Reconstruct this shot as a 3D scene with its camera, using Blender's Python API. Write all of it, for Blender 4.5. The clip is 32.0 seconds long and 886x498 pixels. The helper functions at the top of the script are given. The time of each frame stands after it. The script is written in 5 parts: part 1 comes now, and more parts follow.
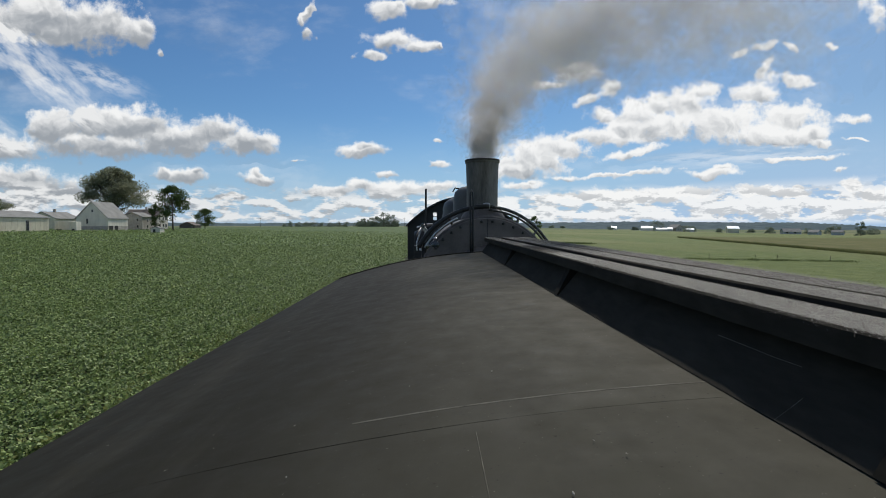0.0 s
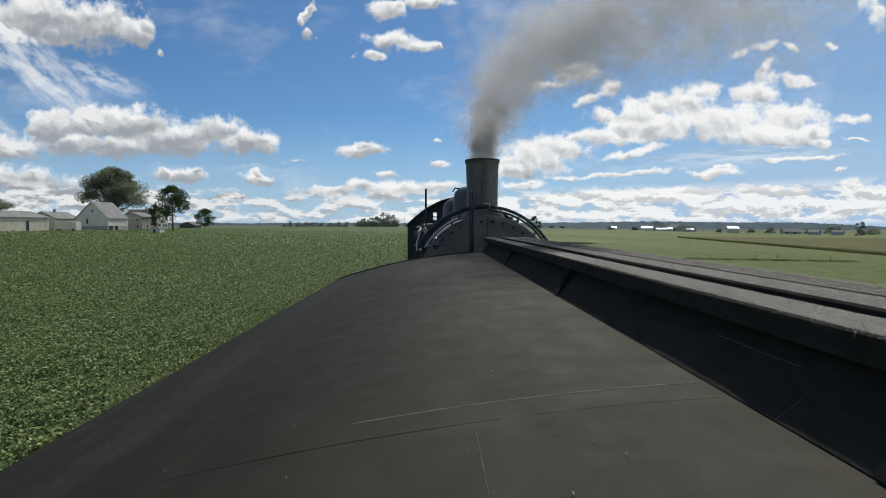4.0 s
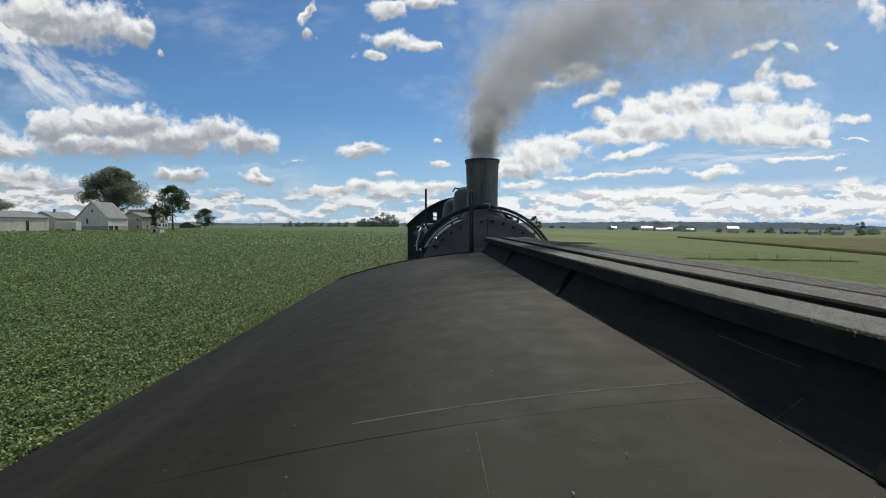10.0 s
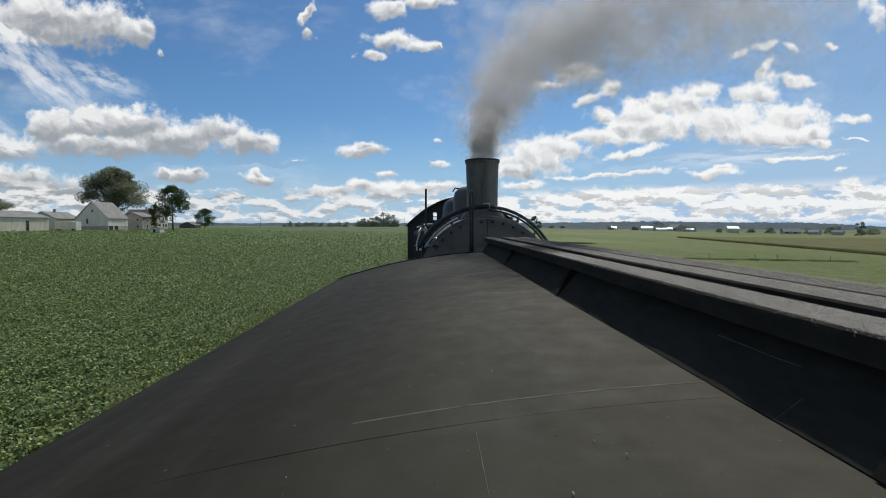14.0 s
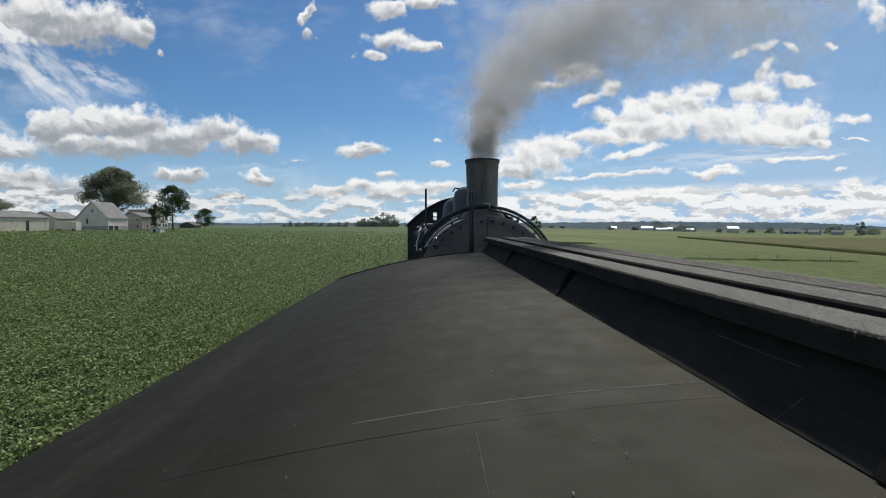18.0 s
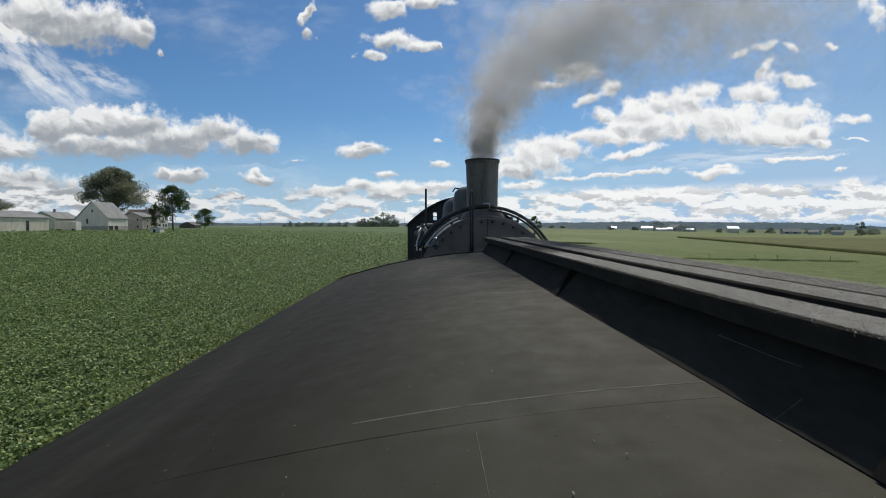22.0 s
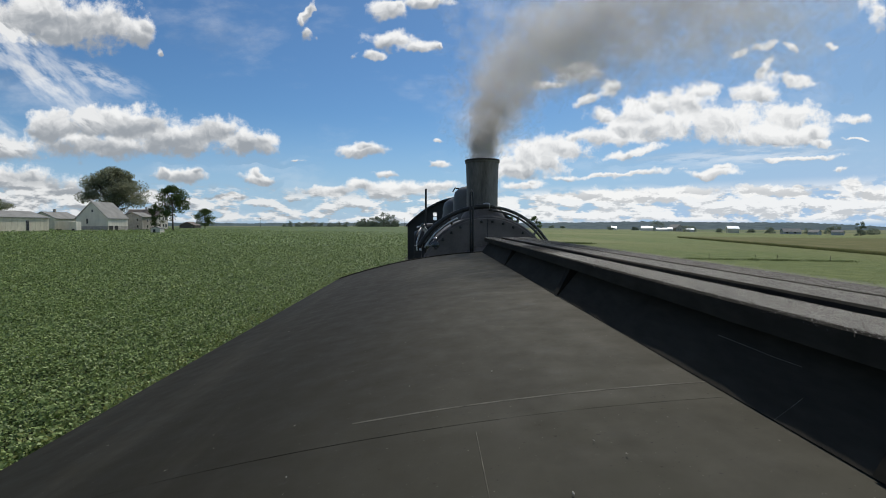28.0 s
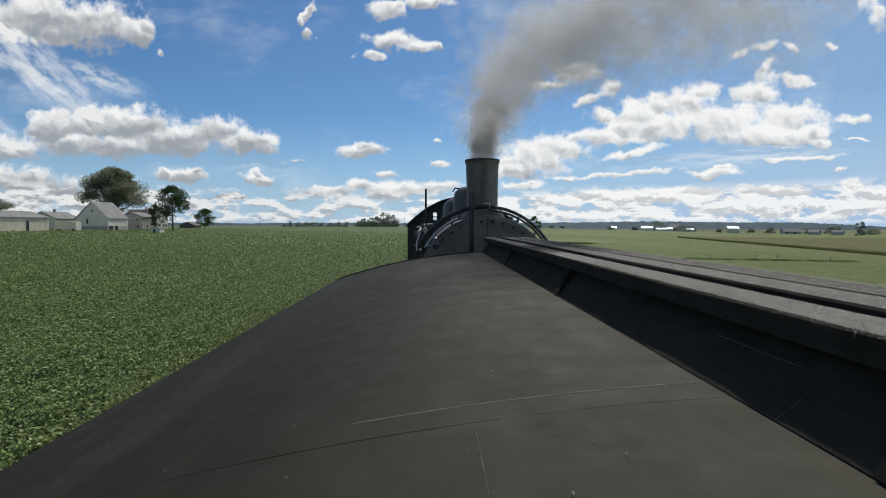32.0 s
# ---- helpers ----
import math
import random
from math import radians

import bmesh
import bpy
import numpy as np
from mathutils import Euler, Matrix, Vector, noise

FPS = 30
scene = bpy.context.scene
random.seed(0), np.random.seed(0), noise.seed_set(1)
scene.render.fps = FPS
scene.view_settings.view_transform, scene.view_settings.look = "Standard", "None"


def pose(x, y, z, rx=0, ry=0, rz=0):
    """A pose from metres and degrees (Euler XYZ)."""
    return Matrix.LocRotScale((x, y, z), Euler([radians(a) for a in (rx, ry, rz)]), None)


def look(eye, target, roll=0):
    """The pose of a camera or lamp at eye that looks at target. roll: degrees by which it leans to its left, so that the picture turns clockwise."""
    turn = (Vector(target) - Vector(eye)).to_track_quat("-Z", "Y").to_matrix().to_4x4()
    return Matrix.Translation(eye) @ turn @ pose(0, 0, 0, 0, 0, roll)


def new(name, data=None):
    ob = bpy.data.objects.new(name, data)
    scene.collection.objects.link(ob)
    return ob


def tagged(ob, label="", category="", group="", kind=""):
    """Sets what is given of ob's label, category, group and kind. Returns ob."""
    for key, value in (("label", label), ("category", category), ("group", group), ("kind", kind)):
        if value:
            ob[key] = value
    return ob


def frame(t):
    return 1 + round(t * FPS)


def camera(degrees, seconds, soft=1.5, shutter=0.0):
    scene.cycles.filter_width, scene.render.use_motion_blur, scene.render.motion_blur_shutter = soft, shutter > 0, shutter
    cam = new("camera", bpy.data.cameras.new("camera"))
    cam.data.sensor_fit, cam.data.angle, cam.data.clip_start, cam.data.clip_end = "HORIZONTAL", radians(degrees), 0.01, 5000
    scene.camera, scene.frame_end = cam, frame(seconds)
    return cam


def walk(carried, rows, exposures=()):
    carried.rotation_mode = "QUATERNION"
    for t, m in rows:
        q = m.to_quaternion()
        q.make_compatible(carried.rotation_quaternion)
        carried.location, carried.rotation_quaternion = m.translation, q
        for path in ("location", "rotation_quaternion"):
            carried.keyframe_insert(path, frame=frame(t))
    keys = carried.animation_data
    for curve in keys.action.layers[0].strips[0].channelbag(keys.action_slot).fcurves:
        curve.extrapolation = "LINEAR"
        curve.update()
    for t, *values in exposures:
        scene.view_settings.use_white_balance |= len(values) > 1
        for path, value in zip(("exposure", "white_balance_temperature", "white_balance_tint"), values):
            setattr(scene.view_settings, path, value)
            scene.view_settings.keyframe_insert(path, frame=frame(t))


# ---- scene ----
# One plan for the whole clip: the camera rides on the roof of a car pushed up against the smokebox of
# a steam locomotive. x right, y ahead along the track, z up. Train, camera and land stand as at mid-clip.
EYE_Z = 4.6
cam = camera(84.0, 32.0, soft=0.95)
REST = pose(0.0, 0.0, EYE_Z, 90 - 2.83, 0, -1.05)
walk(cam, [(t, REST) for t in (0.0, 8.0, 16.0, 24.0, 32.0)])

scene.cycles.transparent_max_bounces = 96    # the smoke is many faint layers

# ---------------------------------------------------------------- world, sun, exposure
SUN_AZ, SUN_EL = 15.0, 46.0          # degrees to the right of straight ahead, and above the horizon
scene.view_settings.exposure = 0.0


def build_world():
    world = bpy.data.worlds.new("summer_sky")
    scene.world = world
    world.use_nodes = True
    world.cycles.sampling_method, world.cycles.sample_map_resolution = "MANUAL", 512
    nt = world.node_tree
    nt.nodes.clear()
    N, L = nt.nodes, nt.links

    def math_node(op, a, b=None, c=None, clamp=False):
        n = N.new("ShaderNodeMath")
        n.operation, n.use_clamp = op, clamp
        for i, v in enumerate((a, b, c)):
            if v is None:
                continue
            if isinstance(v, (int, float)):
                n.inputs[i].default_value = v
            else:
                L.new(v, n.inputs[i])
        return n.outputs[0]

    def vec_node(op, a, b=None, scale=None):
        n = N.new("ShaderNodeVectorMath")
        n.operation = op
        for i, v in enumerate((a, b)):
            if v is None:
                continue
            if isinstance(v, tuple):
                n.inputs[i].default_value = v
            else:
                L.new(v, n.inputs[i])
        if scale is not None:
            n.inputs["Scale"].default_value = scale
        return n

    def ramp(v, lo, hi, out_lo=0.0, out_hi=1.0):
        n = N.new("ShaderNodeMapRange")
        n.interpolation_type = "SMOOTHSTEP"
        L.new(v, n.inputs[0])
        for i, k in enumerate((lo, hi, out_lo, out_hi)):
            n.inputs[i + 1].default_value = k
        return n.outputs[0]

    def noise_node(vec, scale, detail, rough):
        n = N.new("ShaderNodeTexNoise")
        L.new(vec, n.inputs["Vector"])
        n.inputs["Scale"].default_value, n.inputs["Detail"].default_value, n.inputs["Roughness"].default_value = scale, detail, rough
        return n

    sky = N.new("ShaderNodeTexSky")
    sky.sky_type, sky.sun_disc = "NISHITA", False
    sky.sun_elevation, sky.sun_rotation = radians(SUN_EL), radians(SUN_AZ)
    sky.altitude, sky.air_density, sky.dust_density, sky.ozone_density = 100, 1.0, 0.3, 5.0

    co = N.new("ShaderNodeTexCoord").outputs["Generated"]
    sep = N.new("ShaderNodeSeparateXYZ")
    L.new(co, sep.inputs[0])
    ahead = math_node("MAXIMUM", sep.outputs[1], 0.05)
    comb = N.new("ShaderNodeCombineXYZ")
    L.new(math_node("DIVIDE", sep.outputs[0], ahead), comb.inputs[0])
    L.new(math_node("DIVIDE", sep.outputs[2], ahead), comb.inputs[1])
    plane = comb.outputs[0]
    # ragged edges: the plane of the sky is warped at two scales
    coarse = noise_node(plane, 16.0, 3.0, 0.55)
    off = vec_node("SUBTRACT", coarse.outputs["Color"], (0.5, 0.5, 0.5)).outputs[0]
    off = vec_node("MULTIPLY", off, (0.085, 0.042, 0.0)).outputs[0]
    warped = vec_node("ADD", plane, off).outputs[0]
    fine = noise_node(plane, 26.0, 9.0, 0.62)

    lobes = []

    def cloud(cx, cy, rx, ry, tilt=0.0, thin=0.0):
        """A cumulus lobe with a flattened base at cx, cy (thousandths of the distance, right of ahead and above the horizon)."""
        ca, sa = math.cos(radians(tilt)), math.sin(radians(tilt))
        rel = vec_node("SUBTRACT", warped, (cx / 1000, cy / 1000, 0.0)).outputs[0]
        u = vec_node("DOT_PRODUCT", rel, (ca * 1000 / rx, sa * 1000 / rx, 0.0)).outputs["Value"]
        v = vec_node("DOT_PRODUCT", rel, (-sa * 1000 / ry, ca * 1000 / ry, 0.0)).outputs["Value"]
        flat_v = math_node("MAXIMUM", v, math_node("MULTIPLY", v, -1.15))
        d = math_node("SQRT", math_node("MULTIPLY_ADD", u, u, math_node("MULTIPLY", flat_v, flat_v)))
        w = math_node("EXPONENT", math_node("MULTIPLY_ADD", d, -8.0, -8.0 * thin))
        c = N.new("ShaderNodeCombineXYZ")
        L.new(w, c.inputs[0])
        L.new(math_node("MULTIPLY", w, v), c.inputs[1])
        lobes.append(c.outputs[0] if not lobes else vec_node("ADD", lobes[-1], c.outputs[0]).outputs[0])

    # upper left
    cloud(-702, 388, 129, 50)
    cloud(-784, 407, 98, 54)
    cloud(-593, 378, 46, 26)
    cloud(-563, 389, 20, 13)
    cloud(-535, 341, 11, 10, 0, 0.35)
    cloud(-829, 374, 65, 43, 0, 0.15)
    cloud(-254, 408, 9, 24, -20, 0.1)
    # long grey-bottomed cloud
    cloud(-748, 194, 57, 38)
    cloud(-676, 205, 66, 38)
    cloud(-598, 197, 87, 38)
    cloud(-516, 169, 106, 38)
    cloud(-437, 185, 58, 31)
    cloud(-376, 165, 58, 29)
    cloud(-661, 157, 133, 31)
    cloud(-842, 150, 62, 29)
    # crowded low grey clouds
    cloud(-819, 85, 94, 29)
    cloud(-731, 60, 100, 34, 0, 0.05)
    cloud(-843, 40, 100, 29, 0, 0.05)
    cloud(-545, 101, 29, 15)
    cloud(-490, 96, 43, 17)
    cloud(-478, 104, 20, 11)
    cloud(-355, 93, 36, 14)
    cloud(-355, 103, 16, 11)
    cloud(-564, 54, 50, 14, 0, 0.15)
    # middle
    cloud(-145, 152, 57, 15)
    cloud(-142, 161, 25, 12)
    cloud(-273, 130, 25, 6, 0, 0.35)
    cloud(-241, 420, 10, 28, -14, 0.12)
    cloud(-254, 376, 12, 20, -30, 0.1)
    cloud(-87, 364, 52, 19)
    cloud(-33, 355, 36, 13)
    cloud(-127, 335, 25, 11)
    cloud(3, 353, 10, 7)
    cloud(-87, 423, 38, 22)
    cloud(-76, 430, 25, 15)
    cloud(-11, 439, 45, 13)
    cloud(9, 170, 15, 8, 0, 0.1)
    cloud(10, 122, 21, 9, 0, 0.12)
    cloud(-97, 99, 16, 10)
    cloud(-212, 69, 54, 15)
    cloud(-146, 75, 34, 14)
    cloud(-66, 67, 97, 19)
    cloud(8, 76, 43, 16)
    cloud(-418, 51, 62, 8, 0, 0.1)
    # right of the chimney
    cloud(289, 308, 50, 22)
    cloud(235, 282, 43, 10, 8)
    cloud(358, 273, 30, 15, 28)
    cloud(317, 251, 30, 11, 22)
    cloud(336, 217, 28, 17)
    cloud(405, 220, 44, 34)
    cloud(454, 237, 35, 29)
    cloud(511, 242, 62, 42)
    cloud(545, 265, 30, 20)
    cloud(466, 201, 102, 36)
    cloud(593, 210, 110, 34)
    cloud(727, 218, 72, 36)
    cloud(687, 184, 111, 27)
    cloud(769, 182, 47, 23)
    cloud(793, 166, 30, 11)
    cloud(202, 132, 76, 45)
    cloud(157, 106, 41, 20)
    cloud(248, 155, 69, 25)
    cloud(351, 176, 109, 16)
    cloud(391, 190, 58, 25)
    cloud(415, 149, 69, 10, 10, 0.15)
    cloud(649, 270, 60, 21)
    cloud(663, 308, 15, 29, -20)
    cloud(728, 291, 44, 15, -8)
    cloud(622, 344, 20, 10, 30)
    cloud(671, 360, 23, 9, 10)
    cloud(720, 354, 16, 8, -10)
    cloud(801, 356, 22, 6)
    cloud(370, 103, 145, 7, 5, 0.1)
    cloud(735, 136, 101, 6, 3, 0.1)
    cloud(869, 172, 35, 5, 0, 0.2)
    cloud(585, 104, 56, 11)
    cloud(596, 113, 26, 9)
    cloud(183, 76, 41, 10)
    cloud(197, 82, 18, 9)
    cloud(831, 114, 14, 6)
    cloud(863, 79, 33, 17)
    cloud(903, 56, 47, 19)
    cloud(746, 77, 19, 6)
    cloud(405, 59, 151, 16)
    cloud(498, 66, 105, 16)
    cloud(668, 69, 73, 16)
    cloud(720, 62, 70, 14)
    cloud(278, 52, 92, 11)
    cloud(855, 212, 49, 14, 0, 0.4)
    cloud(893, 433, 39, 51, 0, 0.3)

    lobe_sum = N.new("ShaderNodeSeparateXYZ")
    L.new(lobes[-1], lobe_sum.inputs[0])
    weight = math_node("MAXIMUM", lobe_sum.outputs[0], 1e-8)
    near = math_node("MULTIPLY", math_node("LOGARITHM", weight, math.e), -0.125)
    rag = math_node("MULTIPLY", math_node("SUBTRACT", fine.outputs[0], 0.5), 2.0)
    body = math_node("ADD", math_node("SUBTRACT", 1.0, near), rag)
    dens = ramp(body, -0.20, 0.42)
    front = ramp(sep.outputs[1], 0.25, 0.42)
    # rows of flat-bottomed cumulus, crowded together by distance
    flat = vec_node("MULTIPLY", plane, (1.0, 2.6, 1.0)).outputs[0]
    rows = noise_node(flat, 15.0, 8.0, 0.58)
    low_band = math_node("MULTIPLY", ramp(sep.outputs[2], -0.002, 0.012), ramp(sep.outputs[2], 0.048, 0.080, 1.0, 0.0))
    band = math_node("MULTIPLY", math_node("MULTIPLY", ramp(math_node("ADD", rows.outputs[0], ramp(math_node("DIVIDE", sep.outputs[0], ahead), -0.3, 0.4, -0.01, 0.05)), 0.445, 0.535), 0.92), low_band)
    dens = math_node("MULTIPLY", math_node("MAXIMUM", dens, band), front)
    # high thin veil
    thread = vec_node("MULTIPLY", plane, (1.0, 2.2, 1.0)).outputs[0]
    veil = noise_node(thread, 3.0, 7.0, 0.6)
    dens = math_node("MAXIMUM", dens, math_node("MULTIPLY", ramp(veil.outputs[0], 0.50, 0.75), 0.30))
    # long torn threads of ice cloud
    wisps = None
    for cx, cy, rx, ry, tilt, much in ((-0.79, 0.31, 0.25, 0.070, -38, 0.85), (-0.90, 0.20, 0.16, 0.045, -28, 0.7), (-0.66, 0.29, 0.12, 0.035, -20, 0.6), (0.62, 0.14, 0.30, 0.03, 4, 0.5)):
        m = N.new("ShaderNodeMapping")
        m.vector_type = "TEXTURE"
        L.new(plane, m.inputs["Vector"])
        m.inputs["Location"].default_value = (cx, cy, 0)
        m.inputs["Rotation"].default_value = (0, 0, radians(tilt))
        m.inputs["Scale"].default_value = (rx, ry, 1)
        strands = noise_node(vec_node("MULTIPLY", m.outputs[0], (1.6, 1.3, 1.0)).outputs[0], 1.7, 9.0, 0.60)
        core = ramp(vec_node("LENGTH", m.outputs[0]).outputs["Value"], 0.1, 1.1, 1.0, 0.0)
        streak = math_node("MULTIPLY", math_node("MULTIPLY", ramp(strands.outputs[0], 0.30, 0.66), core), much)
        wisps = streak if wisps is None else math_node("MAXIMUM", wisps, streak)
        dens = math_node("MAXIMUM", dens, math_node("MULTIPLY", streak, front))
    # scattered cumulus in the rest of the sky
    wide = noise_node(co, 5.0, 8.0, 0.6)
    rest = math_node("MULTIPLY", ramp(wide.outputs[0], 0.52, 0.66), math_node("SUBTRACT", 1.0, front))
    dens = math_node("ADD", dens, rest, clamp=True)
    # bright tops and edges, grey undersides; small billows lit from above and from the right
    high = math_node("DIVIDE", lobe_sum.outputs[1], weight)
    high = math_node("MAXIMUM", math_node("MINIMUM", high, 1.0), -1.0)
    lift = math_node("ADD", math_node("MULTIPLY", high, 0.62), math_node("MULTIPLY", math_node("MINIMUM", near, 1.1), 0.34))
    puffs = noise_node(warped, 24.0, 5.0, 0.5)
    puffs_on = noise_node(vec_node("ADD", warped, (0.006, 0.013, 0.0)).outputs[0], 24.0, 5.0, 0.5)
    billow = math_node("MULTIPLY", math_node("SUBTRACT", puffs.outputs[0], puffs_on.outputs[0]), 1.15)
    lift = math_node("ADD", lift, billow)
    # clouds towards the sun are thinner and brighter
    lift = math_node("ADD", lift, ramp(math_node("DIVIDE", sep.outputs[0], ahead), -0.6, 0.5, -0.05, 0.35))
    shade = ramp(lift, -0.20, 0.72)
    above = noise_node(vec_node("ADD", flat, (0.004, 0.026, 0.0)).outputs[0], 15.0, 8.0, 0.58)
    slope = math_node("SUBTRACT", rows.outputs[0], above.outputs[0])
    banded = math_node("ADD", ramp(slope, -0.09, 0.07, 0.15, 0.95), ramp(math_node("DIVIDE", sep.outputs[0], ahead), -0.5, 0.5, -0.15, 0.28))
    m1 = N.new("ShaderNodeMix")
    L.new(low_band, m1.inputs[0])
    L.new(shade, m1.inputs[2])
    L.new(banded, m1.inputs[3])
    shade = math_node("ADD", math_node("MULTIPLY", m1.outputs[0], front), math_node("MULTIPLY", math_node("SUBTRACT", 1.0, front), 0.7))
    shade = math_node("MAXIMUM", shade, ramp(wisps, 0.05, 0.35, 0.0, 0.85))
    tone = N.new("ShaderNodeMix")
    tone.data_type = "RGBA"
    L.new(shade, tone.inputs[0])
    tone.inputs[6].default_value = (0.33, 0.355, 0.385, 1)
    tone.inputs[7].default_value = (0.93, 0.93, 0.92, 1)
    clear = N.new("ShaderNodeMix")
    clear.data_type, clear.blend_type = "RGBA", "MULTIPLY"
    clear.inputs[0].default_value = 1.0
    L.new(sky.outputs[0], clear.inputs[6])
    clear.inputs[7].default_value = (0.66 * 0.073, 0.90 * 0.073, 1.04 * 0.073, 1)
    # pale summer haze low over the land
    haze = N.new("ShaderNodeMix")
    haze.data_type = "RGBA"
    L.new(math_node("ADD", ramp(sep.outputs[2], -0.02, 0.22, 0.80, 0.0), ramp(math_node("DIVIDE", sep.outputs[0], ahead), 0.0, 0.9, 0.0, 0.42), clamp=True), haze.inputs[0])
    L.new(clear.outputs[2], haze.inputs[6])
    haze.inputs[7].default_value = (0.38, 0.545, 0.755, 1)
    blue = N.new("ShaderNodeBackground")
    L.new(haze.outputs[2], blue.inputs[0])
    white = N.new("ShaderNodeBackground")
    L.new(tone.outputs[2], white.inputs[0])
    mix = N.new("ShaderNodeMixShader")
    L.new(math_node("MULTIPLY", dens, 0.96), mix.inputs[0])
    L.new(blue.outputs[0], mix.inputs[1])
    L.new(white.outputs[0], mix.inputs[2])
    out = N.new("ShaderNodeOutputWorld")
    L.new(mix.outputs[0], out.inputs[0])


build_world()
sun_data = bpy.data.lights.new("sun", "SUN")
sun_data.energy, sun_data.angle, sun_data.color = 3.6, radians(0.5), (1.0, 0.95, 0.87)
sun = new("sun", sun_data)
sun_way = Vector((math.sin(radians(SUN_AZ)) * math.cos(radians(SUN_EL)), math.cos(radians(SUN_AZ)) * math.cos(radians(SUN_EL)), math.sin(radians(SUN_EL))))
sun.matrix_world = look(sun_way * 60, (0, 0, 0))


# ---------------------------------------------------------------- materials
def material(name, colour, dark=None, rough=0.7, metal=0.0, scale=4.0, fine=40.0, bump=0.15, spread=0.08, spec=0.4, stretch=(1, 1, 1), island=0.0, world_space=False, thin=0.0, clear=0.0):
    """A surface of two colours mixed by coarse and fine noise, with fine relief. island: random shade for each loose piece."""
    m = bpy.data.materials.new(name)
    m.use_nodes = True
    nt = m.node_tree
    N, L = nt.nodes, nt.links
    bsdf = N["Principled BSDF"]
    bsdf.inputs["Metallic"].default_value = metal
    bsdf.inputs["Specular IOR Level"].default_value = spec
    dark = dark or tuple(c * 0.6 for c in colour)
    if world_space:
        src = N.new("ShaderNodeNewGeometry").outputs["Position"]
    else:
        src = N.new("ShaderNodeTexCoord").outputs["Object"]
    mp = N.new("ShaderNodeMapping")
    mp.inputs["Scale"].default_value = stretch
    L.new(src, mp.inputs[0])
    big = N.new("ShaderNodeTexNoise")
    big.inputs["Scale"].default_value, big.inputs["Detail"].default_value, big.inputs["Roughness"].default_value = scale, 5.0, 0.6
    small = N.new("ShaderNodeTexNoise")
    small.inputs["Scale"].default_value, small.inputs["Detail"].default_value, small.inputs["Roughness"].default_value = fine, 4.0, 0.65
    L.new(mp.outputs[0], big.inputs["Vector"])
    L.new(mp.outputs[0], small.inputs["Vector"])
    add = N.new("ShaderNodeMath")
    add.operation = "MULTIPLY_ADD"
    L.new(small.outputs[0], add.inputs[0])
    add.inputs[1].default_value = 0.5
    L.new(big.outputs[0], add.inputs[2])
    rng = N.new("ShaderNodeMapRange")
    L.new(add.outputs[0], rng.inputs[0])
    rng.inputs[1].default_value, rng.inputs[2].default_value = 0.55, 0.95
    value = rng.outputs[0]
    if island:
        geo = N.new("ShaderNodeNewGeometry")
        mix0 = N.new("ShaderNodeMix")
        mix0.inputs[0].default_value = island
        L.new(value, mix0.inputs[2])
        L.new(geo.outputs["Random Per Island"], mix0.inputs[3])
        value = mix0.outputs[0]
    mix = N.new("ShaderNodeMix")
    mix.data_type = "RGBA"
    L.new(value, mix.inputs[0])
    mix.inputs[6].default_value = (*dark, 1)
    mix.inputs[7].default_value = (*colour, 1)
    L.new(mix.outputs[2], bsdf.inputs["Base Color"])
    rr = N.new("ShaderNodeMapRange")
    L.new(small.outputs[0], rr.inputs[0])
    rr.inputs[1].default_value, rr.inputs[2].default_value = 0.3, 0.7
    rr.inputs[3].default_value, rr.inputs[4].default_value = max(0.02, rough - spread), min(1, rough + spread)
    L.new(rr.outputs[0], bsdf.inputs["Roughness"])
    if bump:
        bp = N.new("ShaderNodeBump")
        bp.inputs["Strength"].default_value, bp.inputs["Distance"].default_value = bump, 0.3 / fine
        L.new(small.outputs[0], bp.inputs["Height"])
        L.new(bp.outputs[0], bsdf.inputs["Normal"])
    if thin:
        # leaves let part of the light through
        tr = N.new("ShaderNodeBsdfTranslucent")
        L.new(mix.outputs[2], tr.inputs[0])
        sh = N.new("ShaderNodeMixShader")
        sh.inputs[0].default_value = thin
        L.new(bsdf.outputs[0], sh.inputs[1])
        L.new(tr.outputs[0], sh.inputs[2])
        L.new(sh.outputs[0], N["Material Output"].inputs[0])
        if clear:
            # very fine stuff hides only part of what lies behind it
            see = N.new("ShaderNodeBsdfTransparent")
            veil = N.new("ShaderNodeMixShader")
            veil.inputs[0].default_value = clear
            L.new(sh.outputs[0], veil.inputs[1])
            L.new(see.outputs[0], veil.inputs[2])
            L.new(veil.outputs[0], N["Material Output"].inputs[0])
    return m




